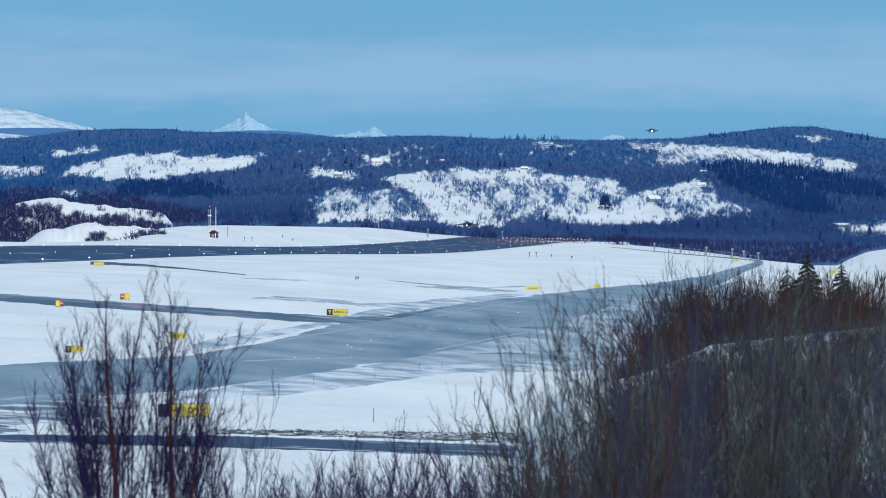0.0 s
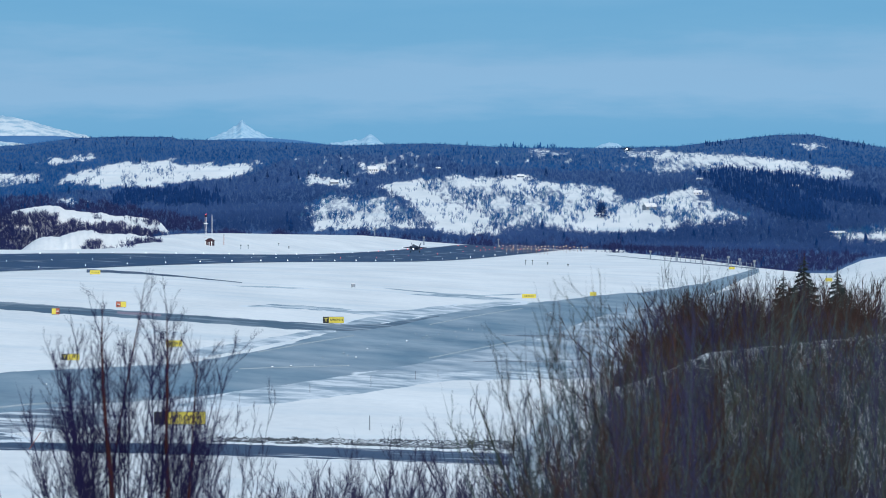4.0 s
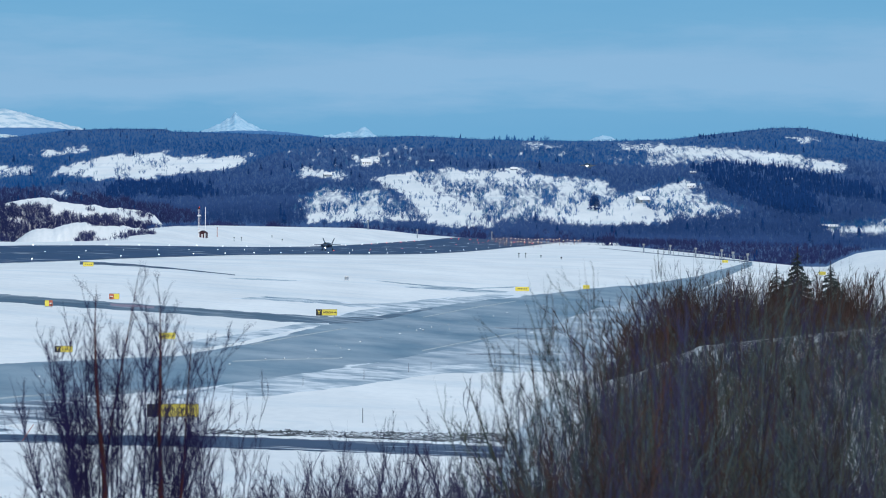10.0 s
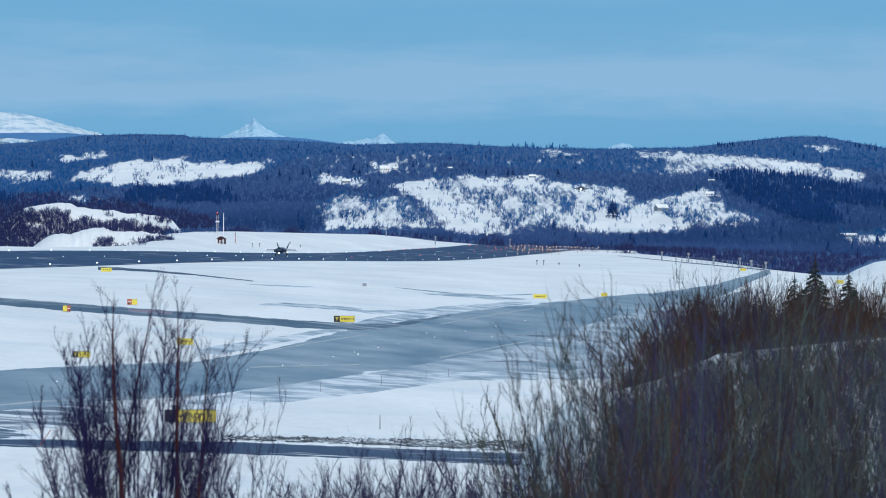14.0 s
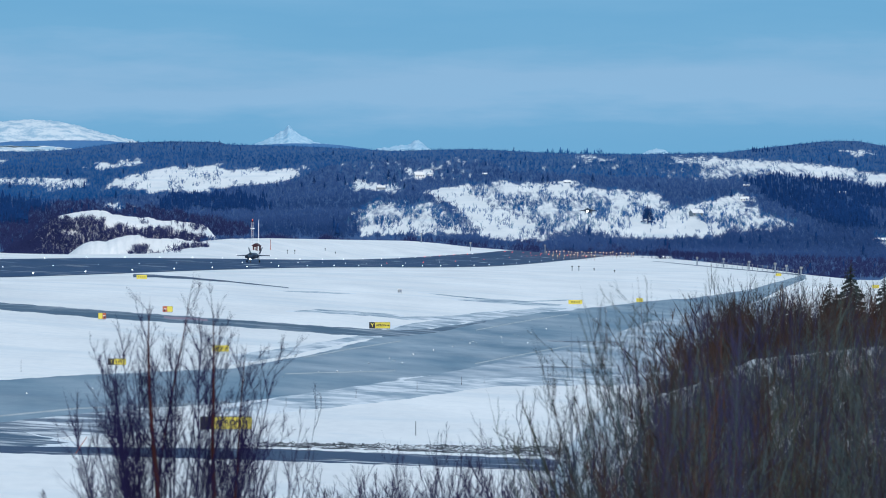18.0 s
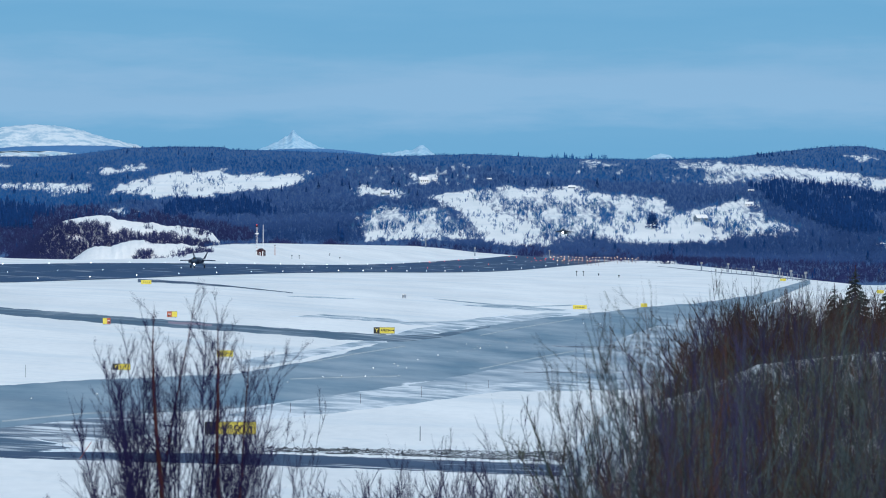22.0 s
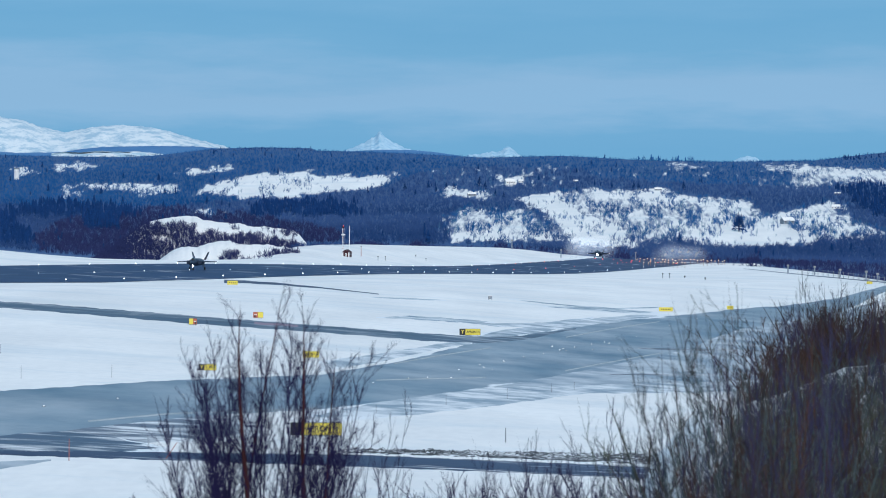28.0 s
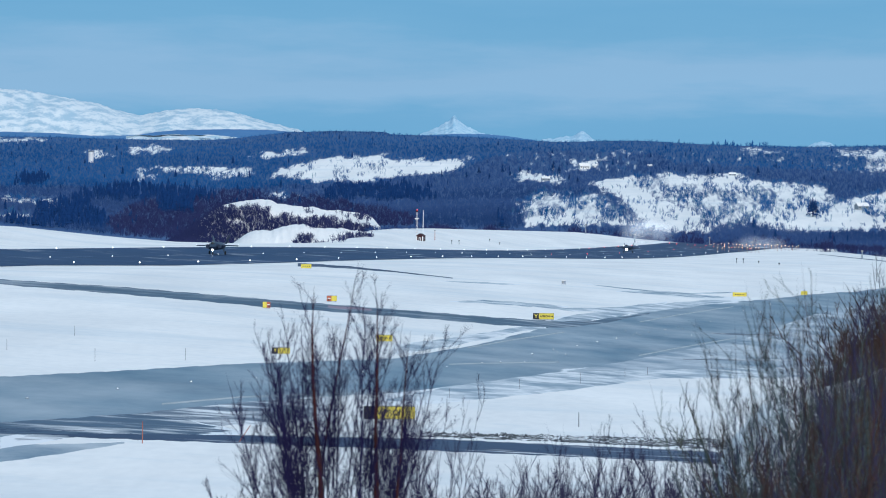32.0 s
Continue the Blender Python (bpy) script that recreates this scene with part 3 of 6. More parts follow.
def bare_tree(rng, limbs=8, stout=1.0):
    """Unit-high bare tree: thin tapered trunk with forked limbs, all slim three-sided spikes."""
    v, f = [], []

    def spike(p, q, r):
        k = len(v)
        ang = rng.uniform(0, 6.28)
        for i in range(3):
            v.append((p[0] + r * math.cos(ang + i * 2.1), p[1] + r * math.sin(ang + i * 2.1), p[2]))
        v.append(q)
        f.extend([(k, k + 1, k + 3), (k + 1, k + 2, k + 3), (k + 2, k, k + 3)])

    spike((0, 0, 0), (rng.uniform(-.08, .08), rng.uniform(-.08, .08), 0.85), 0.020 * stout)
    for i in range(limbs):
        h = rng.uniform(0.06, 0.5)
        ang = rng.uniform(0, 6.28)
        out = rng.uniform(0.10, 0.42)
        top = min(1.0, h + rng.uniform(0.25, 0.55)) * (1 - 0.5 * out)
        spike((0.3 * out * math.cos(ang), 0.3 * out * math.sin(ang), h), (out * math.cos(ang), out * math.sin(ang), top), 0.034 * stout)
    return np.array(v), np.array(f)


def conifer(rng, tiers=6):
    """Unit-high spruce: ragged drooping skirts on a short trunk."""
    v, f = [], []
    for t in range(tiers):
        z1 = 0.16 + t * 0.84 / tiers
        top = min(1.0, z1 + 1.7 * 0.84 / tiers)
        r = 0.20 * (1 - t / tiers) ** 0.8 + 0.015
        k, n = len(v), 7
        off = rng.uniform(0, 6)
        for i in range(n):
            rr = r * rng.uniform(0.6, 1.15)
            v.append((rr * math.cos(off + i * 6.283 / n), rr * math.sin(off + i * 6.283 / n), z1 + rng.uniform(-.05, .03)))
        v.append((0, 0, top))
        f.extend([(k + i, k + (i + 1) % n, k + n) for i in range(n)])
    k = len(v)
    v.extend([(0.02, 0, 0), (-0.01, 0.017, 0), (-0.01, -0.017, 0), (0, 0, 0.4)])
    f.extend([(k, k + 1, k + 3), (k + 1, k + 2, k + 3), (k + 2, k, k + 3)])
    return np.array(v), np.array(f)


def wood(name, makers, places, heights, mat, label, seed, spread=1.0):
    """Join many trees, picked from a few grown models, into one mesh."""
    rng = np.random.default_rng(seed)
    vs, fs, base = [], [], 0
    pick = rng.integers(0, len(makers), len(places))
    for (x, y, z), h, p in zip(places, heights, pick):
        tv, tf = makers[p]
        a = rng.uniform(0, 6.28)
        c, s = math.cos(a), math.sin(a)
        sp = rng.uniform(0.8, 1.3) * spread
        q = np.empty_like(tv)
        q[:, 0] = (tv[:, 0] * c - tv[:, 1] * s) * h * sp + x
        q[:, 1] = (tv[:, 0] * s + tv[:, 1] * c) * h * sp + y
        q[:, 2] = tv[:, 2] * h + z - 0.02 * h
        vs.append(q)
        fs.append(tf + base)
        base += len(tv)
    vs, fs = np.concatenate(vs), np.concatenate(fs)
    me = bpy.data.meshes.new(name)
    me.vertices.add(len(vs))
    me.vertices.foreach_set("co", vs.ravel())
    me.loops.add(fs.size)
    me.loops.foreach_set("vertex_index", fs.ravel().astype(np.int32))
    me.polygons.add(len(fs))
    me.polygons.foreach_set("loop_start", np.arange(0, fs.size, 3, dtype=np.int32))
    me.materials.append(mat)
    me.update(calc_edges=True)
    return tagged(new(name, me), label, "woods", kind="stuff")


def sights(a, b):
    """sight() for arrays, coarser, for the hills beyond the field."""
    y = np.arange(1180, 4450, 14.0)
    out = np.full(len(a), np.nan)
    for i0 in range(0, len(a), 4000):
        aa, bb = a[i0:i0 + 4000, None], b[i0:i0 + 4000, None]
        gap = -bb * U * y - land(aa * U * y, np.broadcast_to(y, (len(aa), len(y))))
        hit = gap < 0
        out[i0:i0 + 4000] = np.where(hit.any(1), y[np.argmax(hit, 1)], 4440)
    return out


# open snow on the hillside, by bearing and dip, each with the share of trees that stand in it
CLEARINGS = [
    (0.60, [(-35.6, -21.1), (29.3, -26.5), (109.3, -22), (154.1, -30.2), (179.2, -12.4), (174.5, 37.6), (169.7, 62.6), (119.9, 75.9), (89.8, 58.1), (79.7, 36.2), (34.7, 31.4), (-15.4, 0.8)]),
    (0.05, [(-105.5, -10.7), (-70.5, -16.9), (-35.6, -18.1), (-17.4, 0.8), (9.6, 18.6), (39.7, 33.4), (77.7, 38.2), (91.8, 58.1), (107.9, 78.9), (40, 77.4), (-10, 66.7), (-32.2, 38.8), (-60.4, 11), (-90.4, -0.8)]),
    (0.22, [(34.3, -27.5), (119.2, -23), (159.1, -29.3), (176.2, -10.4), (159.3, 3.7), (99.4, -9.9), (39.4, -13.6)]),
    (0.42, [(171.2, -19.4), (239, -12.8), (290.9, -10.1), (285, -1.1), (249.2, 11.1), (219.3, 14.3), (219.4, 32.3), (264.4, 45), (275.1, 12), (319, 10.7), (339, 21.6), (378.8, 6.4), (418.6, 1.1), (438.4, -9), (466.3, -4.2), (466.5, 15.8), (488.5, 30.6), (528.4, 40.4), (558.4, 55.1), (478.7, 59.6), (419, 68), (329.4, 75.5), (279.5, 75.9), (219.6, 70.2), (164.7, 67.6)]),
    (0.40, [(172, -12), (300, -10), (330, 20), (300, 50), (215, 46), (172, 30)]),
    (0.85, [(180, -2), (205, -6), (224, 8), (222, 34), (190, 36), (178, 15)]),
    (0.04, [(214.6, 55.3), (279.3, 48.9), (349.1, 42.5), (418.9, 51), (404.1, 68.1), (309.4, 73.7), (219.6, 69.2)]),
    (0.10, [(348.9, 18.5), (398.8, 20.2), (378.9, 32.3), (349, 28.5)]),
    (0.66, [(-235.1, 55.1), (-220.3, 20), (-190.4, 5.8), (-140.3, 14.5), (-90.4, 9.2), (-70.3, 24.1), (-35.2, 43.9), (-20, 65.8), (-80, 65.1), (-160, 63.6), (-225, 68)]),
    (0.10, [(-232.1, 56.1), (-160.1, 49.6), (-60.1, 56), (-16, 65.7), (-150, 67.6), (-225, 68)]),
    (0.15, [(-140.7, -47.5), (-92.7, -49.8), (-94.6, -33.8), (-132.6, -31.5)]),
    (0.25, [(-252.6, -19.8), (-220.6, -29), (-188.6, -23.2), (-135.5, -14.5), (-190.5, -7.2), (-245.6, -14.9)]),
    (0.35, [(-70.8, -65.9), (-18.9, -64.2), (-20.8, -60.2), (-65.8, -60.9)]),
    (0.35, [(163.8, -72.2), (233.7, -69.7), (226.7, -64.6), (168.9, -66.3)]),
    (0.12, [(-687.7, -9.8), (-662.7, -23.1), (-632.6, -33.4), (-592.6, -44.8), (-542.4, -52.2), (-452.1, -54.1), (-447.1, -46.1), (-391.9, -47.6), (-356.9, -46.9), (-321.9, -55.3), (-339.7, -32.1), (-351.6, -25), (-411.7, -21.4), (-461.8, -14.9), (-501.9, -6.5), (-592.2, -5.7), (-652.6, -15.1)]),
    (0.30, [(-713.2, -50.7), (-673.1, -58), (-612.8, -66.6), (-596.7, -56.7), (-632.8, -49.4), (-703.1, -46.7)]),
    (0.30, [(-944.9, -58.6), (-894.6, -69.1), (-851.2, -66.4), (-864.2, -55.3), (-924.7, -54.7)]),
    (0.40, [(-909.3, -29.8), (-843.9, -31.4), (-692.9, -28.8), (-702.9, -17.7), (-763.1, -9.1), (-778.2, -8.9), (-783.3, -17.9), (-853.8, -20.3)]),
    (0.0, [(-911.3, -28.8), (-895.2, -27.9), (-887.9, -3.9), (-899, -3.8)]),
    (0.50, [(-581.4, 71.4), (-539.3, 69), (-539.2, 83), (-561.3, 81.2)]),
    (0.30, [(-1166.2, 25.9), (-1105.6, 27.3), (-1065.1, 32), (-1032.9, 27.6), (-1054.9, 43.9), (-1095.4, 39.3), (-1166.1, 32.9)]),
    (0.20, [(-672.4, 15.1), (-630.2, 13.7), (-630.1, 21.7), (-664.3, 23.1)]),
    (0.20, [(-1155.9, 53.9), (-1097.2, 57.4), (-1097.2, 63.4), (-1155.8, 61)]),
    (0.35, [(-1217.6, -75.2), (-1106.5, -80.2), (-1071.1, -80.5), (-1096.3, -73.2), (-1217.5, -68.1)]),
    (0.30, [(-1000.3, -57), (-963, -59.4), (-962.9, -44.3), (-1000.2, -43)]),
    (0.75, [(377, -69), (453, -69), (504, -64.5), (545, -64.5), (581, -60.5), (617, -55), (652, -50), (683, -47.5), (713, -39), (739, -32), (734, -27), (708, -13.5), (693, -17), (662, -27), (622, -32), (591, -30), (530, -37), (479, -37), (428, -32), (377, -27)]),
    (0.32, [(316, -67), (377, -69), (453, -69), (504, -64), (545, -63), (581, -58), (617, -52), (652, -47), (683, -45), (739, -31), (708, -15), (690, -22), (650, -36), (610, -41), (575, -46), (530, -50), (479, -54), (428, -59), (377, -60), (328, -62)]),
    (0.12, [(560, -56), (600, -52), (612, -36), (590, -34)]),
    (0.45, [(599, -87), (623, -85), (666, -85), (714, -75), (657, -75)]),
    (0.30, [(690, 71), (729, 74), (784, 62), (856, 55), (856, 95), (724, 95), (700, 83)]),
]
# wooded slope through which small flecks of snow show
FLECKED = [[(-20.8, -61.2), (218.7, -69.6), (278.6, -57.9), (418.1, -63.7), (517.8, -52.4), (517.9, -32.4), (378.5, -33.6), (179, -37.4), (29.2, -46.5)],
           [(-265.8, -59.8), (-120.8, -64.6), (-20.9, -65.2), (-20.6, -31.2), (-90.6, -25.8), (-260.7, -29.8)]]
BROWN = [[(-963.9, 73.2), (-913.8, 36.5), (-823.2, 25.6), (-732.8, 10.7), (-591.9, 23.4), (-491.4, 42.4), (-411, 57.7), (-410.8, 79.7), (-591.2, 103.5), (-852.8, 100.2), (-963.8, 87.2)]]
DARK = [
    [(-581, 28), (-566, 3), (-484, 1), (-389, 7), (-384, 28)],
    [(456, -29), (516, -35), (586, -5), (666, 20), (696, 60), (616, 55), (516, 15)],
    [(516, -35), (616, -25), (776, 5), (816, 35), (696, 25)],
    [(-1097, 80.5), (-1093.3, 46.3), (-1055, 33.9), (-1004.6, 27.3), (-994.3, 53.4), (-963.9, 67.1), (-963.8, 83.2)],
    [(-1126.9, 8.4), (-1122, -8.7), (-1078.6, -11.1), (-1078.5, 8)],
    [(-1019.8, 27.5), (-954.4, 8.8), (-823.4, 7.5), (-767.9, 23.1), (-767.8, 29.1), (-1014.7, 33.5)],
    [(-879.4, 54.2), (-873.5, 32.1), (-816.1, 29.5), (-812.9, 53.6)],
    [(-1155.6, 82.1), (-1155.7, 69), (-1115.3, 68.6), (-1100.1, 81.5)],
]
# the nearer slope, violet, ends above in this line; beyond it more haze is painted in, as bluer woods
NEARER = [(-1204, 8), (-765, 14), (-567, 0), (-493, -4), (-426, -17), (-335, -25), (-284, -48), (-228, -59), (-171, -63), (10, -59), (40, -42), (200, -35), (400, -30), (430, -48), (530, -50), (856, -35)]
rng = np.random.default_rng(5)
N = 100000
ta = rng.uniform(-1190, 830, N)
tb = rng.uniform(-102, 149, N)
skyline = np.interp(ta, TOP_A, TOP_B)
edge_dip = np.interp(ta, EDGE_A, EDGE_B)
ok = (tb > skyline) & (tb < edge_dip - 2)
ta, tb = ta[ok], tb[ok]
ty = sights(ta, tb)
tx = ta * U * ty
tz = land(tx, ty)
hgt = rng.uniform(3.2, 6.6, len(ta)) * np.where(ty < 2600, 0.62, np.interp(ty, (2700, 3300, 4000, 4400), (1.0, 0.8, 0.6, 0.5)))
tip = tb - hgt / ty / U


def waver(a, b):
    """Ragged borders: a small shift of bearing and dip that varies over the hillside."""
    p, q = Vector((a * 0.045, b * 0.09, 1.0)), Vector((a * 0.045, b * 0.09, 9.0))
    return noise.fractal(p, 0.6, 2.0, 6) * 19, noise.fractal(q, 0.6, 2.0, 6) * 6.5


def fleck(a, b):
    """Upright gaps between the trees where the snow shows."""
    return noise.fractal(Vector((a * 0.16, b * 0.085, 6.0)), 0.8, 2.0, 4)


wob = np.array([waver(p, q) for p, q in zip(ta, tb)])
jit = np.stack([rng.normal(0, 6.5, len(ta)), rng.normal(0, 2.6, len(ta))], 1)
gap = np.array([fleck(p, q) for p, q in zip(ta, tb)])
share = np.ones(len(ta))
for c in FLECKED:
    share = np.where(inside(c, ta + jit[:, 0], tb + jit[:, 1]), np.clip(1.05 - 1.5 * gap, 0.1, 1.0), share)
half = (tb - tip) * 0.5
for k, c in CLEARINGS:
    hit = inside(c, ta + wob[:, 0] + jit[:, 0], tb + wob[:, 1] + jit[:, 1])
    if k < 0.3:
        hit |= inside(c, ta + wob[:, 0] + jit[:, 0], tb - half + wob[:, 1])
    share = np.where(hit, k, share)
open_ = share < 0.9
dark = np.zeros(len(ta), bool)
for c in DARK:
    dark |= inside(c, ta + wob[:, 0] * 0.8, tb + wob[:, 1] * 0.9)
# dark spruces along the high skyline
dark |= (ta > -655) & (ta < -466) & (tb < np.interp(ta, TOP_A, TOP_B) + 7)
dark |= (ta > 470) & (ta < 760) & (tb < np.interp(ta, TOP_A, TOP_B) + 9) & (rng.random(len(ta)) < 0.6)
fine_p = np.array([noise.fractal(Vector((p * 0.032, q * 0.05, 2.0)), 0.7, 2.0, 5) for p, q in zip(ta, tb)])
few = open_ & (rng.random(len(ta)) < np.clip(share * (0.8 + 7.0 * fine_p), 0.0, 1.0))
keep = ~open_ | few
spru = keep & ((dark & ~open_ & (rng.random(len(ta)) < 0.72)) | (~open_ & (rng.random(len(ta)) < 0.006)))
birch = keep & ~spru
r2 = random.Random(3)
bare = [bare_tree(r2) for i in range(9)]
slim = [bare_tree(r2, 7, 0.7) for i in range(9)]
cones = [conifer(r2) for i in range(6)]
spots = np.stack([tx, ty, tz + EYE], 1)
brown = np.zeros(len(ta), bool)
for c in BROWN:
    brown |= inside(c, ta + wob[:, 0], tb + wob[:, 1])
scrub = birch & ((ty < 2760) | brown) & ~open_
birch &= ~scrub
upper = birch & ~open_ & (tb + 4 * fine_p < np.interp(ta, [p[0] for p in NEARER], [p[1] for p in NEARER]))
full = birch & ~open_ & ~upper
wood("birch_woods", bare, spots[full], hgt[full], BIRCH, "bare birch woods on the nearer slope, haze in their colour", 1)
wood("hilltop_woods", bare, spots[upper], hgt[upper], HAZY_HILL, "bare birch woods high on the hills, bluer with painted haze", 3)
clump = birch & open_ & (fine_p > 0.06) & (rng.random(len(ta)) < 0.85)
wood("birch_clumps", bare, spots[clump], hgt[clump] * rng.uniform(0.6, 1.2, clump.sum()), HAZY_HILL, "clumps of bare birches standing in open snow", 8)
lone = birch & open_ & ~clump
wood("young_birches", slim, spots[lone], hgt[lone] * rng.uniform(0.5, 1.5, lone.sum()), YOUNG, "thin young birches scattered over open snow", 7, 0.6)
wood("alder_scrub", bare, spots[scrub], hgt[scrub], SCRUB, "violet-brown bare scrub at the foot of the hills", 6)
wood("spruce_woods", cones, spots[spru], hgt[spru] * rng.uniform(0.7, 1.6, spru.sum()) * np.where(tb[spru] < -85, 0.5, 1.0), HAZY_SPRUCE, "dark spruce stands among the birch woods", 2)
# the skyline's fringe
sa = rng.uniform(-1190, 830, 3200)
sy = np.full(len(sa), 4430.0) - rng.uniform(0, 60, len(sa))
sp = np.stack([sa * U * sy, sy, land(sa * U * sy, sy) + EYE], 1)
tall = np.where((sa > 100) & (sa < 420), 1.5, 0.9) * np.where((sa > 105) & (sa < 205) & (rng.random(len(sa)) < 0.25), 2.6, 1.0)
wood("skyline_woods", bare + cones[:2], sp, rng.uniform(0.4, 1.9, len(sa)) * tall, HAZY_HILL, "ragged line of trees on the skyline", 4)

# low scrub on the snow before the mound
fa = rng.uniform(-608, -536, 90)
fy = np.array([sight(p, line_dip)[1] for p, line_dip in zip(fa, rng.uniform(88, 101, 90))])
fs = np.stack([fa * U * fy, fy, land(fa * U * fy, fy) + EYE], 1)
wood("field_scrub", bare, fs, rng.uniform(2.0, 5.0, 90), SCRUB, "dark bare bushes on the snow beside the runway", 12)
# sparse bushes between the mound and the hut, and the dark hem of scrub along the field's far edge
fa = rng.uniform(-505, -412, 70)
fy = edge_y(fa) - rng.uniform(10, 60, 70)
fs = np.stack([fa * U * fy, fy, land(fa * U * fy, fy) + EYE], 1)
wood("field_scrub", bare, fs, rng.uniform(1.2, 2.8, 70), BIRCH, "sparse grey bushes in the snow beside the hut", 13)
fa = rng.uniform(-470, 640, 2300)
fy = edge_y(fa) + rng.uniform(60, 210, 2300)
fs = np.stack([fa * U * fy, fy, land(fa * U * fy, fy) + EYE], 1)
thick = np.array([1 + 0.9 * noise.fractal(Vector((p * 0.02, 0, 4)), 0.8, 2.0, 4) for p in fa])
wood("edge_scrub", bare, fs, rng.uniform(2.2, 4.6, 2300) * np.clip(thick, 0.3, 1.6), SCRUB, "dark haze-blued violet-brown scrub along the field's far edge", 14)
# brushwood under the trees, coloured blue with haze, as a share on the ground sheet
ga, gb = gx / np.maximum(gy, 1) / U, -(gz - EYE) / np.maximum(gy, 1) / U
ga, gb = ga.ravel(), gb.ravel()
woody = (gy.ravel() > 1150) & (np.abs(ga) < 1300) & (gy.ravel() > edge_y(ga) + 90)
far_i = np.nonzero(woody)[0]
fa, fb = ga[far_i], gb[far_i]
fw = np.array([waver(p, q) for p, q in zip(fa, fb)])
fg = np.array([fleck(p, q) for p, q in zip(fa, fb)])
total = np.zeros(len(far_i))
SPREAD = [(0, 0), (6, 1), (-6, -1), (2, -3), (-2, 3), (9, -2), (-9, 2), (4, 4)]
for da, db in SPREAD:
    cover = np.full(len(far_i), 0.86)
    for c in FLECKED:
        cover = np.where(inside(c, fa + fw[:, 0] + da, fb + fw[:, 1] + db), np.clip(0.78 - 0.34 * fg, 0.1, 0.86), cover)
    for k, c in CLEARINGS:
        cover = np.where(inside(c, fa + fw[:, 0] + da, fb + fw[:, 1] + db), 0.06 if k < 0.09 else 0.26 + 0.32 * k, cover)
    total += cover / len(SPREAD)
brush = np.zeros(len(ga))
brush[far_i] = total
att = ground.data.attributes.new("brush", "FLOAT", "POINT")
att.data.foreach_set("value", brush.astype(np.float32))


# ---- snowy mounds past the runway, with scrub on their flanks ----
def snow_mound(name, crest, floor, y0, deep, snow, count, label, seed, bush_from=None):
    """A rounded bank of snow below a crest of bearings and dips; scrub grows in clumps from a little below the crest."""
    ca, cb = [p[0] for p in crest], [p[1] for p in crest]

    def spot(a, f):
        top = float(np.interp(a, ca, cb)) - 2.4 * noise.fractal(Vector((a * 0.05, seed, 2)), 0.8, 2.0, 5)
        rise = math.sin(min(f, 1) * math.pi / 2) - 0.25 * max(0, f - 1)
        y = y0 + deep * (f - 1) + 3 * noise.fractal(Vector((a * 0.05, f * 3, seed)), 0.9, 2.0, 4)
        return a * U * y, y, EYE - (floor + (top - floor) * rise) * U * y

    n, rows = int((ca[-1] - ca[0]) / 2), [0, 0.08, 0.16, 0.25, 0.34, 0.43, 0.52, 0.62, 0.72, 0.82, 0.92, 1.0, 1.15, 1.4]
    verts = [spot(ca[0] + (ca[-1] - ca[0]) * i / n, f) for i in range(n + 1) for f in rows]
    tagged(new(name, mesh_of(name, verts, grid_faces(n + 1, len(rows)), SNOW)), label, "snow mound", kind="structure")
    r = random.Random(seed)
    at = []
    while len(at) < count:
        a = r.uniform(ca[0], ca[-1])
        top = float(np.interp(a, ca, cb))
        b = top + (floor - top) * r.uniform(0.02, 0.96)
        grown = (b - top - snow) / 16 + 2.2 * noise.fractal(Vector((a * 0.022, b * 0.05, seed)), 0.8, 2.0, 4) + (0 if bush_from is None else min(0.8, (a - bush_from) / 30)) + max(0, (-735 - a) / 20) + max(0, (a + 540) / 60)
        if r.random() < grown:
            at.append(spot(a, math.asin((floor - b) / (floor - top)) * 2 / math.pi))
    wood("mound_scrub", bare, at, np.array([r.uniform(1.4, 3.8) for p in at]), SCRUB, "dark bare scrub on a snowy mound", seed)


snow_mound("snow_mound_1", [(-860, 110), (-800, 66), (-774, 44), (-752, 34), (-718, 28), (-687, 24.4), (-673, 27), (-661, 33), (-628, 36.5), (-599, 37.5), (-582, 42.5), (-548, 44.5), (-503, 49), (-493, 56), (-478, 72), (-450, 108)], 112, 2050, 60,
           12, 7000, "snow-covered mound with dark scrub at its foot", 21)
snow_mound("snow_mound_2", [(-740, 104), (-718, 88), (-701, 80.5), (-673, 80), (-647, 73), (-630, 68), (-611, 70), (-599, 74), (-577, 76), (-550, 75), (-520, 78), (-490, 90)], 114, 1830, 40,
           26, 420, "low snow bank with bare bushes beside the runway", 23, -615)

# ---- shrubs near the look-out ----
def twigs(name, paths, mat, sides=3):
    """One mesh of tapered, slightly crooked shoots that end in a point. paths: point lists with a radius at foot and tip."""
    verts, faces = [], []
    ring = [(math.cos(i * 2 * math.pi / sides), math.sin(i * 2 * math.pi / sides)) for i in range(sides)]
    for pts, r0, r1 in paths:
        n, k = len(pts), len(verts)
        for i, p in enumerate(pts[:-1]):
            r = r0 + (r1 - r0) * i / (n - 1)
            for c, s in ring:
                verts.append((p[0] + r * c, p[1] + r * s, p[2]))
        verts.append(pts[-1])
        for i in range(n - 2):
            for j in range(sides):
                q = (j + 1) % sides
                faces.append((k + i * sides + j, k + i * sides + q, k + (i + 1) * sides + q, k + (i + 1) * sides + j))
        m = k + (n - 2) * sides
        faces.extend([(m + j, m + (j + 1) % sides, len(verts) - 1) for j in range(sides)])
    return mesh_of(name, verts, faces, mat)


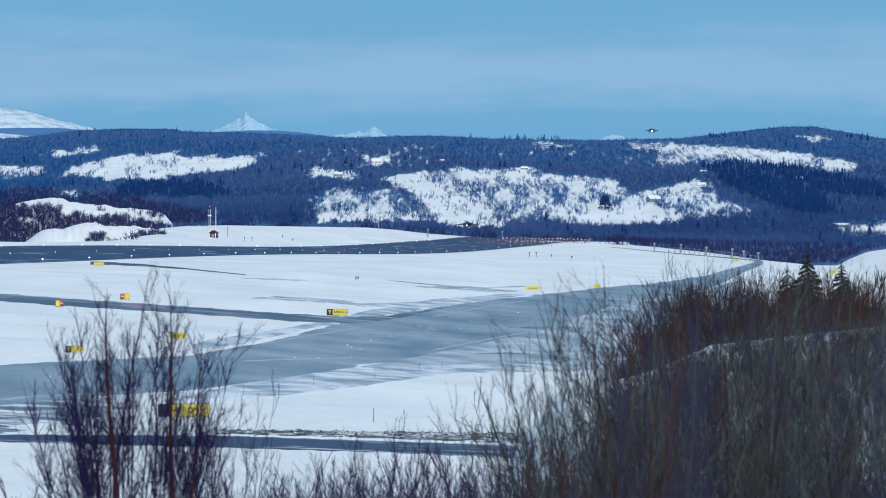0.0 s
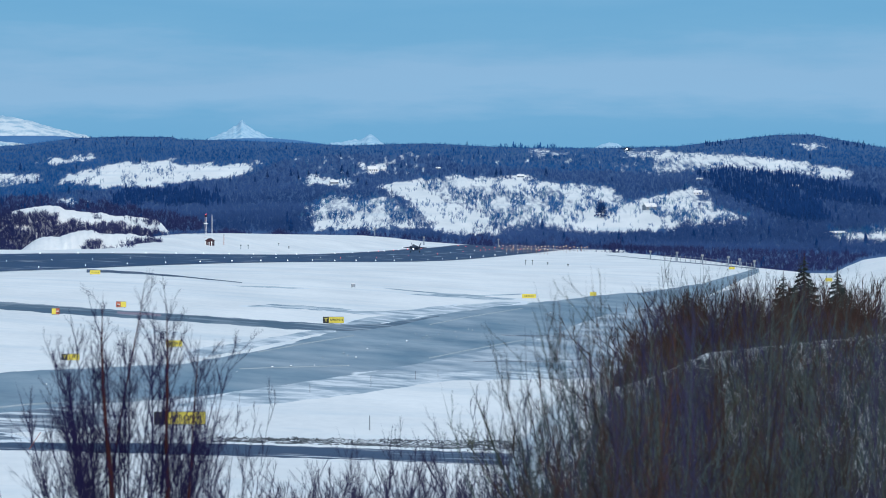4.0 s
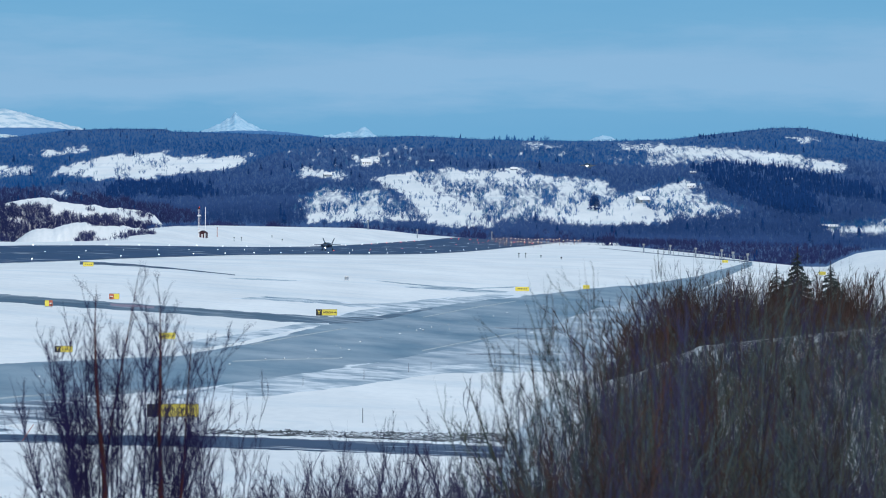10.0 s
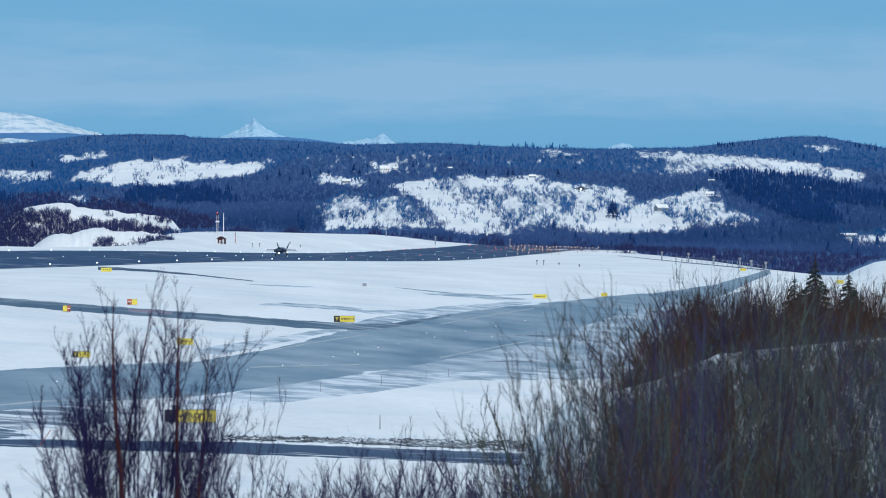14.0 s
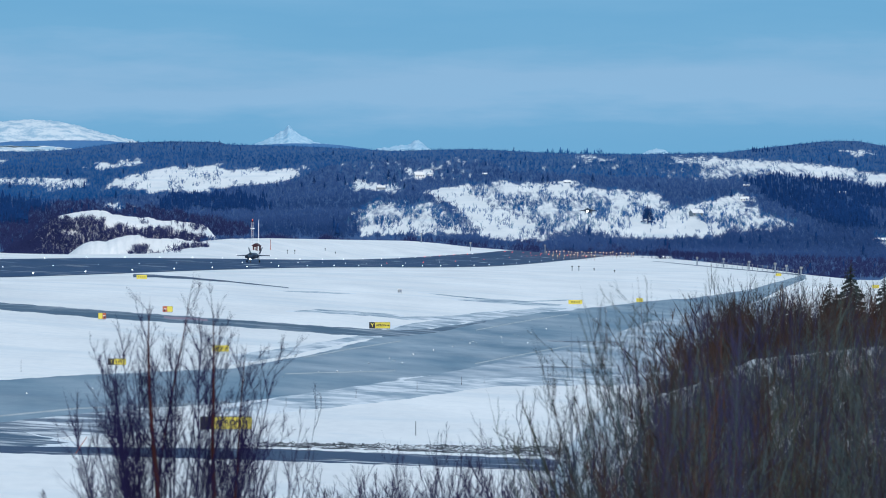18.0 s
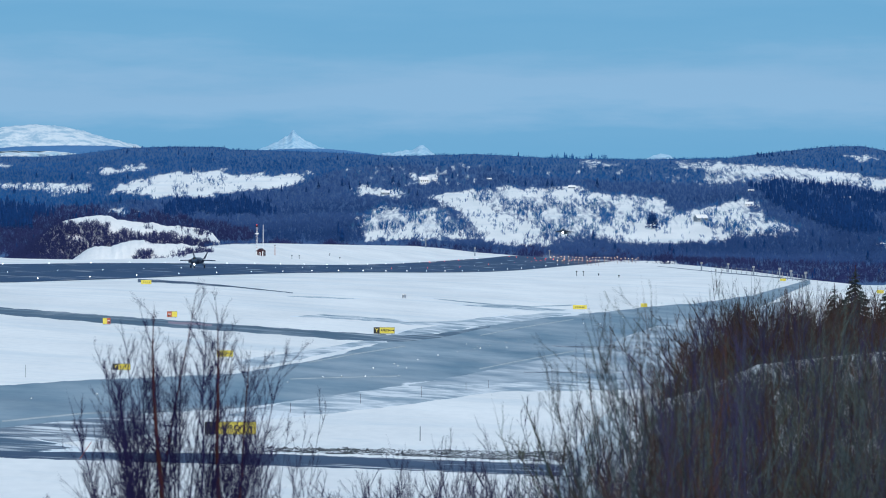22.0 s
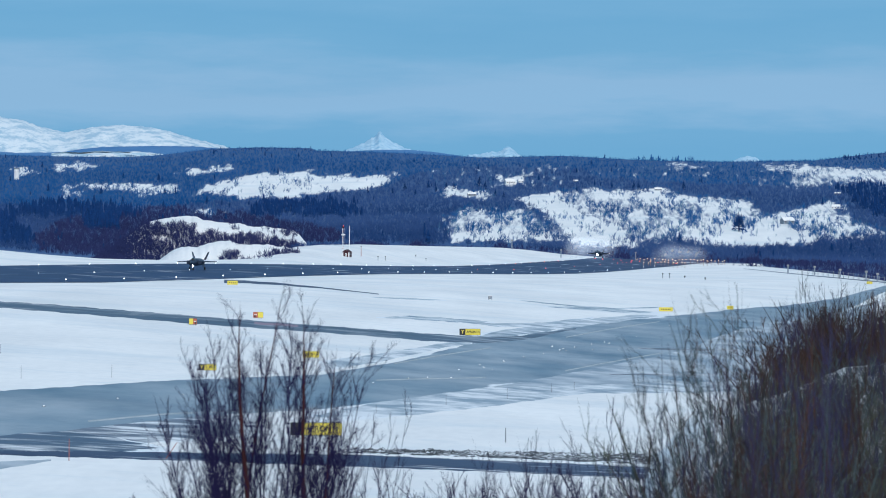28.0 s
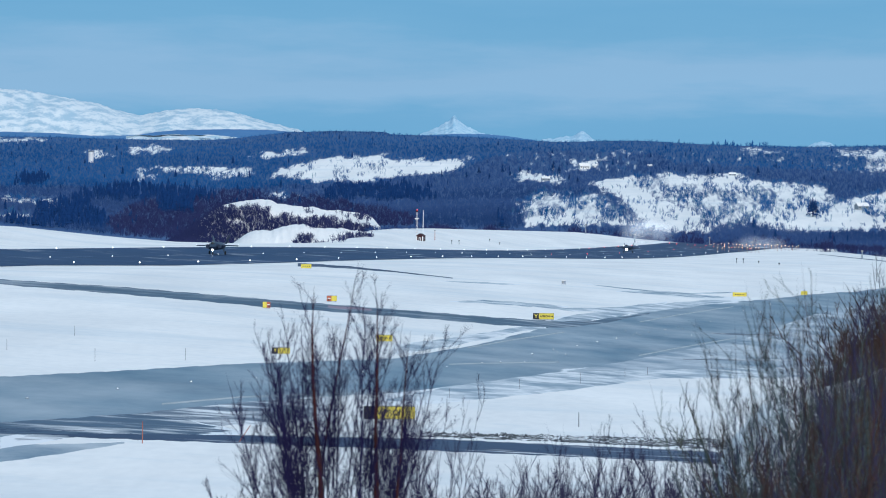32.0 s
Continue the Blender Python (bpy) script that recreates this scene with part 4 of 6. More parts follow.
def shoot(rg, p, way, length, bend, n=5, wob=0.085):
    """A crooked line from p along way, turning upwards by bend."""
    pts, d = [tuple(p)], Vector(way).normalized()
    for i in range(n):
        d = (d + Vector((rg.gauss(0, wob), rg.gauss(0, wob), bend / n))).normalized()
        q = Vector(pts[-1]) + d * (length / n)
        pts.append(tuple(q))
    return pts


SIZE = {}


def aside(rg, d, lean):
    """A way that leaves d at about lean radians, to any side."""
    d = Vector(d).normalized()
    side = d.cross(Vector((rg.gauss(0, 1), rg.gauss(0, 1), rg.gauss(0, 1)))).normalized()
    g = lean * rg.uniform(0.65, 1.3)
    return d * math.cos(g) + side * math.sin(g)


def offshoots(rg, parents, count, start, ratio, lean, bend, n, wob, r0, r1, cap=9.0):
    """Shoots that leave the parent lines, shorter towards their tips."""
    out = []
    for pts, size in parents:
        m = len(pts) - 1
        for i in range(rg.randint(*count)):
            f = rg.uniform(*start) * m
            k = min(int(f), m - 1)
            at = Vector(pts[k]).lerp(Vector(pts[k + 1]), f - k)
            ln = min(cap, size * rg.uniform(*ratio) * (1.15 - 0.75 * f / m))
            way = aside(rg, Vector(pts[k + 1]) - Vector(pts[k]), lean)
            if way.z < 0.12:
                way.z = 0.12
            thin = rg.uniform(0.75, 1.25)
            out.append((shoot(rg, at, way, ln, bend, n, wob), r0 * thin, r1 * thin, ln))
    return out


def bushy(seed, name, stems, mats, branch, twig, tip, gauge=1.0, apart=False, crook=0.05):
    """A bare many-stemmed shrub: stems that carry branches, those twigs, and those finer tips. stems: (foot, way, length, radius, curve)."""
    rg = random.Random(seed)
    root = new(name)
    lines = [(shoot(rg, foot, way, ln, curve, 9, crook), r * gauge, 0.005 * gauge, ln) for foot, way, ln, r, curve in stems]
    b = offshoots(rg, [(p, ln) for p, q, r, ln in lines], *branch, 5, 0.08 + crook, 0.0066 * gauge, 0.0030 * gauge)
    t = offshoots(rg, [(p, ln) for p, q, r, ln in b], *twig, 2, 0.08 + crook, 0.0038 * gauge, 0.0018 * gauge)
    e = offshoots(rg, [(p, ln) for p, q, r, ln in t], *tip, 1, 0.1, 0.0026 * gauge, 0.0012 * gauge)
    SIZE[root.name] = max(p[2] for path in lines + b for p in path[0])
    if apart:
        for p in lines:
            new("stem", twigs("stem", [p[:3]], mats[0] if p[1] > 0.024 * gauge else mats[1], 5)).parent = root
    else:
        tagged(new("stem", twigs("stem", [p[:3] for p in lines], mats[0])), kind="stuff").parent = root
    tagged(new("branch", twigs("branch", [p[:3] for p in b], mats[1])), kind="stuff").parent = root
    tagged(new("twig", twigs("twig", [p[:3] for p in t + e], mats[2])), kind="stuff").parent = root
    return root


def fan(seed, count, foot, spread, length, radius, curve=0.25):
    """Stems that rise from one stool and spread like a fan."""
    rg = random.Random(seed)
    out = []
    for i in range(count):
        ang, lean = rg.uniform(0, 6.283), spread * rg.uniform(0.05, 1) ** 0.6
        ln = length * rg.uniform(0.72, 1.0) * (1 - 0.22 * lean / spread)
        out.append(((foot * math.cos(ang), foot * math.sin(ang), -0.1), (lean * math.cos(ang), lean * math.sin(ang), 1), ln, radius * rg.uniform(0.7, 1.3), curve))
    return out


def on_ground(a, y):
    """The place on the ground at bearing a, y metres north."""
    x = a * U * y
    return x, y, EYE + float(land(x, y))


def bare_bush(root, a, y, label, turn=0.0, size=1.0, group=""):
    x, y, z = on_ground(a, y)
    root.matrix_basis = pose(x, y, z - 0.05, 0, 0, turn) @ Matrix.Scale(size, 4)
    return tagged(root, label, "shrub", group)


def top_at(a, y, dip, name):
    """The scale at which a shrub standing at bearing a, y metres off, reaches up to the dip."""
    return ((EYE - on_ground(a, y)[2]) - dip * U * y) / SIZE[name]


# the tall willow: two stout red trunks side by side, and dark poles that fan out round them
trunks = [((-0.12, -0.12, -0.1), (0.005, -0.02, 1), 5.0, 0.085, 0.05), ((-0.32, 0.0, -0.1), (-0.03, 0.0, 1), 5.1, 0.046, 0.05), ((0.38, -0.12, -0.1), (0.03, -0.02, 1), 4.9, 0.080, 0.05), ((0.5, -0.1, -0.1), (0.045, -0.03, 1), 4.5, 0.044, 0.05)]
rt = random.Random(5)
for i in range(58):
    lean = -0.40 + 0.84 * (i + rt.random()) / 58 if i % 5 else rt.gauss(-0.07, 0.12)
    trunks.append(((-0.14 + 0.4 * lean + rt.gauss(0, 0.16), rt.gauss(0, 0.15), -0.1), (lean * 0.92, rt.gauss(0, 0.2), 1), 5.0 * (1 - 0.34 * (lean / 0.44) ** 2) * rt.uniform(0.72, 1.0), 0.016 * rt.uniform(0.7, 1.4), 0.2))
big = bushy(12, "willow_shrub", trunks, (BARK, TWIG, TWIG), ((12, 15), (0.5, 0.97), (0.14, 0.29), 0.52, 0.15), ((6, 9), (0.1, 0.95), (0.3, 0.6), 0.5, 0.2), ((2, 3), (0.15, 0.95), (0.35, 0.7), 0.5, 0.1), 0.8, True, 0.035)
ba = (-545, 134)
bare_bush(big, ba[0], 62, "tall many-stemmed bare willow with reddish stems", 0, top_at(ba[0], 62, ba[1], big.name))
MANY = ((6, 9), (0.12, 0.95), (0.2, 0.4), 0.5, 0.45), ((5, 8), (0.1, 0.95), (0.3, 0.6), 0.5, 0.3), ((1, 2), (0.2, 0.9), (0.35, 0.7), 0.5, 0.2)
sapling = [bushy(20 + i, "willow_sapling", fan(20 + i, 3, 0.08, 0.12, 4.4, 0.010), (BUSH, BUSH, BUSH), ((9, 13), (0.25, 0.95), (0.12, 0.26), 0.4, 0.4), ((4, 7), (0.15, 0.95), (0.3, 0.6), 0.4, 0.3), ((1, 2), (0.3, 0.9), (0.3, 0.5), 0.4, 0.2), 0.52) for i in range(4)]
brushwood = [bushy(50 + i, "willow_bush", fan(50 + i, 7, 0.15, 0.5, 2.4, 0.008), (BUSH, BUSH, BUSH), *MANY, 0.66) for i in range(3)]
WILD = ((9, 12), (0.12, 0.97), (0.16, 0.36), 0.62, 0.25), ((5, 8), (0.08, 0.95), (0.3, 0.6), 0.65, 0.2), ((1, 2), (0.2, 0.9), (0.35, 0.7), 0.7, 0.1)
rusty = [bushy(30 + i, "alder_shrub", fan(30 + i, 8, 0.25, 0.75, 3.2, 0.012, 0.1), (RUST, RUST, RUST), *WILD, 1.0, False, 0.09) for i in range(4)]
olive = [bushy(40 + i, "thicket_shrub", fan(40 + i, 8, 0.25, 0.75, 3.0, 0.012, 0.1), (BUSH if i == 2 else OLIVE,) * 3, *WILD, 1.0, False, 0.09) for i in range(5)]
shoots = [bushy(90 + i, "tall_shrub", fan(90 + i, 5, 0.2, 0.4, 4.6, 0.015, 0.1), ((RUST, OLIVE, OLIVE, BUSH, OLIVE, OLIVE)[i],) * 3, ((12, 16), (0.12, 0.97), (0.13, 0.3), 0.55, 0.2), ((5, 8), (0.08, 0.95), (0.3, 0.6), 0.6, 0.15), ((1, 2), (0.3, 0.9), (0.3, 0.6), 0.6, 0.1), 0.72, False, 0.07) for i in range(6)]
wands = [bushy(110 + i, "willow_wand", fan(110 + i, 3, 0.1, 0.2, 4.4, 0.009, 0.1), ((RUST, BUSH, OLIVE, OLIVE)[i],) * 3, ((9, 13), (0.25, 0.96), (0.12, 0.26), 0.5, 0.2), ((4, 7), (0.15, 0.95), (0.3, 0.6), 0.5, 0.15), ((1, 2), (0.3, 0.9), (0.3, 0.5), 0.5, 0.1), 0.54, False, 0.05) for i in range(4)]
rg = random.Random(8)
used = set()


def plant(kinds, a, y, dip, label, group):
    ob = kinds[rg.randrange(len(kinds))]
    size = max(0.12, top_at(a, y, dip, ob.name.split(".")[0] if ob.name not in SIZE else ob.name))
    turn = rg.uniform(0, 360)
    if ob.name in used:
        x, yy, z = on_ground(a, y)
        c = copy_thing(ob, pose(x, yy, z - 0.05, 0, 0, turn))
        c.scale = (size,) * 3
        tagged(c, label, "shrub", group)
    else:
        used.add(ob.name)
        bare_bush(ob, a, y, label, turn, size, group)


def line(points, a):
    return float(np.interp(a, [p[0] for p in points], [p[1] for p in points]))


LOW = [(-454, 315), (-399, 280), (-364, 365), (-314, 475), (-264, 465), (-184, 465), (-84, 400), (36, 365), (116, 330), (166, 295), (216, 285), (296, 275)]
for i in range(42):
    a = -440 + i * 17.5 + rg.uniform(-14, 14)
    plant(sapling, a, rg.uniform(70, 84), line(LOW, a) + rg.uniform(0, 1) ** 0.7 * 110, "slender bare willow sapling in the snow", "saplings below the look-out")
for i in range(120):
    a = rg.uniform(-380, 110) if i % 4 else rg.uniform(60, 300)
    plant(brushwood, a, rg.uniform(70, 92), 440 + rg.uniform(0, 1) ** 0.6 * 112 + (10 if a > 100 else 0), "low spreading bare willow bush in the snow", "bushes below the look-out")
TALL = [(116, 295), (156, 245), (216, 225), (266, 195), (316, 175), (366, 135), (416, 105), (546, 90), (636, 110), (784, 145)]
for i in range(60):
    a = 140 + 640 * rg.random()
    plant(wands, a, rg.uniform(50, 60), line(TALL, a) + rg.uniform(0, 130), "tall slender bare willow shoots", "saplings below the look-out")
for i in range(26):
    a = rg.uniform(215, 430)
    plant(wands, a, rg.uniform(44, 56), line(TALL, a) + rg.uniform(-25, 70), "tall slender bare willow shoots", "saplings below the look-out")
BACK = [(301, 307), (346, 252), (396, 192), (426, 160), (476, 148), (536, 156), (616, 166), (716, 168), (836, 162)]
for i in range(150):
    a = rg.uniform(305, 850)
    plant(rusty, a, rg.uniform(158, 184), line(BACK, a) + rg.uniform(0, 1) ** 1.2 * 60, "dense bare alder shrub with rusty twigs", "thicket on the knoll")
for i in range(46):
    a = rg.uniform(400, 850)
    plant(wands, a, rg.uniform(160, 190), line(BACK, a) - rg.uniform(5, 60), "thin bare birch rising from the thicket", "thicket on the knoll")
for i in range(44):
    a = rg.uniform(560, 855)
    plant(rusty, a, rg.uniform(160, 190), line(BACK, a) - rg.uniform(-12, 22), "dense bare alder shrub with rusty twigs", "thicket on the knoll")
CREST = [(216, 375), (276, 345), (336, 343), (396, 315), (506, 265), (616, 250), (784, 237), (856, 231)]
for i in range(60):
    a = rg.uniform(330, 850)
    plant(olive, a, rg.uniform(128, 149), line(CREST, a) + rg.uniform(-12, 16), "low bare willow shrub on the knoll's crest", "thicket on the knoll")
for i in range(230):
    a, y = (rg.uniform(290, 850), 1 / rg.uniform(1 / 148, 1 / 66)) if i % 2 else (rg.uniform(400, 850), rg.uniform(96, 148))
    foot = (EYE - on_ground(a, y)[2]) / U / y
    kind = rusty if rg.random() < (0.5 if a < 400 else 0.4) else olive
    plant(kind, a, y, max(foot - rg.uniform(0.9, 1.9) / U / y, line(CREST, a) + rg.uniform(-3, 12)), "bare grey-green willow shrub" if kind is olive else "bare rust-brown alder shrub", "thicket on the knoll")
for i in range(110):
    a = rg.uniform(350, 855)
    plant(olive if rg.random() < 0.6 else rusty, a, rg.uniform(104, 140), line(CREST, a) + rg.uniform(-32, 10), "bare shrub under the knoll's crest", "thicket on the knoll")
for i in range(36):
    a = rg.uniform(480, 850)
    plant(wands, a, rg.uniform(96, 150), rg.uniform(112, 200), "thin bare willow shoots above the thicket", "thicket on the knoll")
# the tall front of the thicket, nearest the look-out
MID = [(150, 470), (206, 400), (256, 335), (296, 310), (366, 320), (416, 300), (516, 275), (666, 262), (850, 245)]
for i in range(40):
    a = 330 + 530 * (i + rg.random()) / 40
    plant(shoots, a, rg.uniform(52, 76), line(MID, a) + rg.uniform(-14, 130), "tall bare willow shrub crowded with fine twigs", "thicket on the knoll")
for i in range(44):
    a = rg.uniform(340, 860) if i % 2 else rg.uniform(560, 860)
    plant(shoots, a, rg.uniform(70, 100), line(MID, a) + rg.uniform(0, 180), "tall bare willow shrub crowded with fine twigs", "thicket on the knoll")
for i in range(9):
    plant(sapling, rg.uniform(90, 260), rg.uniform(75, 90), 405 + rg.uniform(0, 110), "small bare willow sapling in the snow", "saplings below the look-out")
for i in range(26):
    a = rg.uniform(590, 860)
    plant(olive if i % 3 else rusty, a, rg.uniform(62, 88), rg.uniform(360, 480), "bare shrub at the knoll's foot", "thicket on the knoll")
for i in range(34):
    a = rg.uniform(570, 860)
    plant(olive if i % 3 else rusty, a, rg.uniform(88, 126), line(CREST, a) + rg.uniform(15, 110), "bare shrub on the knoll's slope", "thicket on the knoll")
FLANK = [(156, 445), (196, 385), (236, 345), (276, 315), (316, 305), (376, 315), (416, 315)]
for i in range(14):
    a = rg.uniform(330, 440)
    kind = (rusty, olive, shoots)[rg.randrange(3)]
    plant(kind, a, rg.uniform(62, 118), line(FLANK, a) + rg.uniform(0, 190), "bare shrub on the knoll's steep snowy side", "thicket on the knoll")
for i in range(20):
    a = rg.uniform(270, 370)
    plant(rusty if i % 3 == 0 else wands, a, rg.uniform(98, 118), line([(185, 330), (240, 275), (350, 262)], a) + rg.uniform(0, 70), "bare rust-brown shrub on the knoll's flank", "thicket on the knoll")
for i in range(8):
    a = rg.uniform(150, 420)
    plant(rusty if a > 320 else brushwood, a, rg.uniform(60, 84), line(FLANK, a) + rg.uniform(20, 170), "low bare bush at the foot of the knoll", "thicket on the knoll")

for i in range(34):
    a = rg.uniform(215, 345)
    plant((wands, shoots, rusty, brushwood)[i % 4], a, rg.uniform(58, 92), line([(200, 470), (240, 400), (300, 330), (350, 290)], a) + rg.uniform(0, 1) ** 0.8 * 150, "thin bare shrub on the knoll's snowy side", "thicket on the knoll")


# ---- things on the airfield ----
def part(name, bm, mat, parent, label=""):
    """Link a bmesh as one mesh object under a thing or a part."""
    me = bpy.data.meshes.new(name)
    bm.to_mesh(me)
    bm.free()
    me.materials.append(mat)
    ob = new(name, me)
    ob.parent = parent
    if label:
        ob["label"] = label
    return ob


def box(sx, sy, sz, at=(0, 0, 0), bevel=0.0):
    bm = bmesh.new()
    bmesh.ops.create_cube(bm, size=1, matrix=Matrix.Translation(at) @ Matrix.Diagonal((sx, sy, sz, 1)))
    if bevel:
        bmesh.ops.bevel(bm, geom=bm.edges[:], offset=bevel, segments=1, affect="EDGES")
    return bm


def rod(r, h, at=(0, 0, 0), r2=None, seg=8, m=None):
    bm = bmesh.new()
    bmesh.ops.create_cone(bm, cap_ends=True, segments=seg, radius1=r, radius2=r if r2 is None else r2, depth=h, matrix=Matrix.Translation(at) @ (m or Matrix()))
    return bm


def ball(r, at=(0, 0, 0), squash=1.0):
    bm = bmesh.new()
    bmesh.ops.create_icosphere(bm, subdivisions=2, radius=r, matrix=Matrix.Translation(at) @ Matrix.Diagonal((1, 1, squash, 1)))
    return bm


GREY = material("grey jet paint", (0.012, 0.022, 0.048), (0.028, 0.043, 0.080), 0.45, 0.6, fine=4)
CANOPY = material("smoked canopy glass", (0.02, 0.02, 0.02), (0.05, 0.045, 0.035), 0.08, 1.0)
RUBBER = material("black rubber", (0.015, 0.015, 0.015), (0.03, 0.03, 0.03), 0.9, 2.0)
STEEL = material("galvanised steel", (0.22, 0.23, 0.24), (0.38, 0.39, 0.40), 0.5, 1.5, metal=0.6)
MASTS = material("orange mast paint", (0.30, 0.14, 0.06), (0.45, 0.22, 0.10), 0.7, 1.0)
YELLOW = material("yellow sign face", (0.60, 0.50, 0.04), (0.74, 0.63, 0.09), 0.5, 1.5)
BLACK = material("black sign face", (0.012, 0.012, 0.013), (0.03, 0.03, 0.032), 0.5, 1.5)
ORANGE = material("orange-red paint", (0.30, 0.07, 0.04), (0.44, 0.13, 0.07), 0.55, 1.2)
RED = material("red-brown boards", (0.030, 0.008, 0.014), (0.058, 0.015, 0.020), 0.8, 0.8)
WHITE = material("white paint", (0.7, 0.7, 0.7), (0.85, 0.85, 0.85), 0.6, 0.8)
LAMP_W = glow("white lamp", (1.0, 0.93, 0.8), 3.2)
LAMP_R = glow("red lamp", (1.0, 0.08, 0.05), 3.5)
LAMP_O = glow("amber lamp", (1.0, 0.66, 0.34), 2.4)
LAMP_J = glow("landing lamp", (1.0, 0.93, 0.8), 12)


def jet_plane():
    """A grey twin-tailed single-engine fighter, nose along +y, wheels at z = 0."""
    root = new("fighter_jet")
    # fuselage: faceted cross-sections along the body
    st = [(7.9, 0.03, 0.03, 2.0), (7.0, 0.38, 0.36, 2.0), (5.6, 0.72, 0.66, 2.05), (4.2, 0.95, 0.85, 2.15), (3.2, 1.75, 0.95, 2.15), (1.5, 1.95, 1.0, 2.15), (-1.5, 1.9, 0.95, 2.15), (-4.5, 1.5, 0.85, 2.15), (-6.3, 0.95, 0.7, 2.1), (-7.2, 0.62, 0.58, 2.1)]
    prof = [(1, -0.1), (0.72, 0.55), (0.3, 1), (-0.3, 1), (-0.72, 0.55), (-1, -0.1), (-0.75, -0.8), (-0.25, -1), (0.25, -1), (0.75, -0.8)]
    v = [(px * hw, y, z + pz * hh) for y, hw, hh, z in st for px, pz in prof]
    f = grid_faces(len(st), len(prof), True) + [tuple(range(len(prof) - 1, -1, -1)), tuple(range(len(v) - len(prof), len(v)))]
    bm = bmesh.new()
    bv = [bm.verts.new(p) for p in v]
    for q in f:
        bm.faces.new([bv[i] for i in q])
    part("fuselage", bm, GREY, root)

    def slab(name, outline, thick, m):
        bm = bmesh.new()
        n = len(outline)
        cx, cy = sum(p[0] for p in outline) / n, sum(p[1] for p in outline) / n
        lo = [bm.verts.new(m @ Vector((x, y, 0))) for x, y in outline]
        hi = [bm.verts.new(m @ Vector((x + (cx - x) * 0.1, y + (cy - y) * 0.1, thick))) for x, y in outline]
        dn = [bm.verts.new(m @ Vector((x + (cx - x) * 0.1, y + (cy - y) * 0.1, -thick))) for x, y in outline]
        for i in range(n):
            j = (i + 1) % n
            bm.faces.new((lo[i], lo[j], hi[j], hi[i]))
            bm.faces.new((lo[j], lo[i], dn[i], dn[j]))
        bm.faces.new(hi)
        bm.faces.new(dn[::-1])
        bmesh.ops.recalc_face_normals(bm, faces=bm.faces[:])
        return part(name, bm, GREY, root)

    for s in (1, -1):
        slab("wing", [(s * 1.6, 2.6), (s * 5.35, -1.0), (s * 5.35, -2.0), (s * 1.6, -3.1)], 0.12, pose(0, 0, 2.35, 0, s * 2.0, 0))
        slab("tail_plane", [(s * 1.2, -4.7), (s * 3.4, -6.3), (s * 3.4, -7.2), (s * 1.1, -7.6)], 0.07, pose(0, 0, 2.15))
        slab("tail_fin", [(0, -3.0), (2.35, -5.2), (2.35, -6.4), (0, -6.2)], 0.07, Matrix.Translation((s * 1.35, 0, 2.6)) @ Matrix.Rotation(radians(-90 + s * 22), 4, "Y") @ pose(0, 0, 0))
        ik = box(0.75, 1.5, 1.0, (s * 1.5, 3.4, 2.05), 0.12)
        part("air_intake", ik, GREY, root)
        g = part("main_gear", rod(0.09, 1.3, (s * 1.9, -1.2, 0.95)), STEEL, root)
        part("wheel", rod(0.42, 0.32, (s * 2.0, -1.2, 0.42), m=Matrix.Rotation(radians(90), 4, "Y"), seg=14), RUBBER, g)
        part("gear_door", box(0.05, 1.3, 0.8, (s * 1.55, -1.2, 1.2), 0.02), GREY, root)
        part("wing_light", ball(0.07, (s * 5.4, -1.2, 2.37)), LAMP_W, root)
    part("canopy", ball(1.0, (0, 0, 0)), CANOPY, root).matrix_basis = pose(0, 4.4, 2.75) @ Matrix.Diagonal((0.52, 1.7, 0.62, 1))
    g = part("nose_gear", rod(0.08, 1.5, (0, 4.7, 0.95)), STEEL, root)
    part("wheel", rod(0.34, 0.24, (0, 4.7, 0.34), m=Matrix.Rotation(radians(90), 4, "Y"), seg=14), RUBBER, g)
    # Ball larger than the lamp itself, standing in for its glare.
    part("landing_light", ball(0.25, (0, 5.0, 1.15)), LAMP_J, root, "glaring white landing light")
    part("nozzle", rod(0.62, 1.0, (0, -7.5, 2.1), 0.5, 12, Matrix.Rotation(radians(90), 4, "X")), STEEL, root)
    return root


jet_1 = tagged(jet_plane(), "grey twin-tailed fighter jet rolling out on the runway", "fighter jet", "landing fighter jets")
jet_2 = tagged(copy_thing(jet_1, Matrix()), "grey twin-tailed fighter jet on approach, gear down", "fighter jet", "landing fighter jets")
# The second jet's lamp is enlarged further, its glare put into the size.
for lamp in jet_2.children:
    if lamp.name.startswith("landing_light"):
        lamp.matrix_basis = Matrix.Translation((0, 5.0, 1.15)) @ Matrix.Scale(2.2, 4) @ Matrix.Translation((0, -5.0, -1.15))


def field_light(kind, mat, r, stem):
    root = new(kind)
    part("base", rod(0.16, 0.06, (0, 0, 0.03)), STEEL, root)
    part("stem", rod(0.035, stem, (0, 0, stem / 2)), STEEL, root)
    part("lamp", ball(r, (0, 0, stem + r * 0.6), 0.9), mat, root)
    return root


def row_of(root, places, label, group):
    """Stand one light at the first place and copies of it at the others."""
    for i, (x, y, z) in enumerate(places):
        if i:
            copy_thing(root, pose(x, y, z))
        else:
            tagged(root, label, "airfield light", group).matrix_basis = pose(x, y, z)


def strip_place(s, w):
    x, y = along(s, w)
    return x, y, EYE + float(land(x, y)) + 0.05



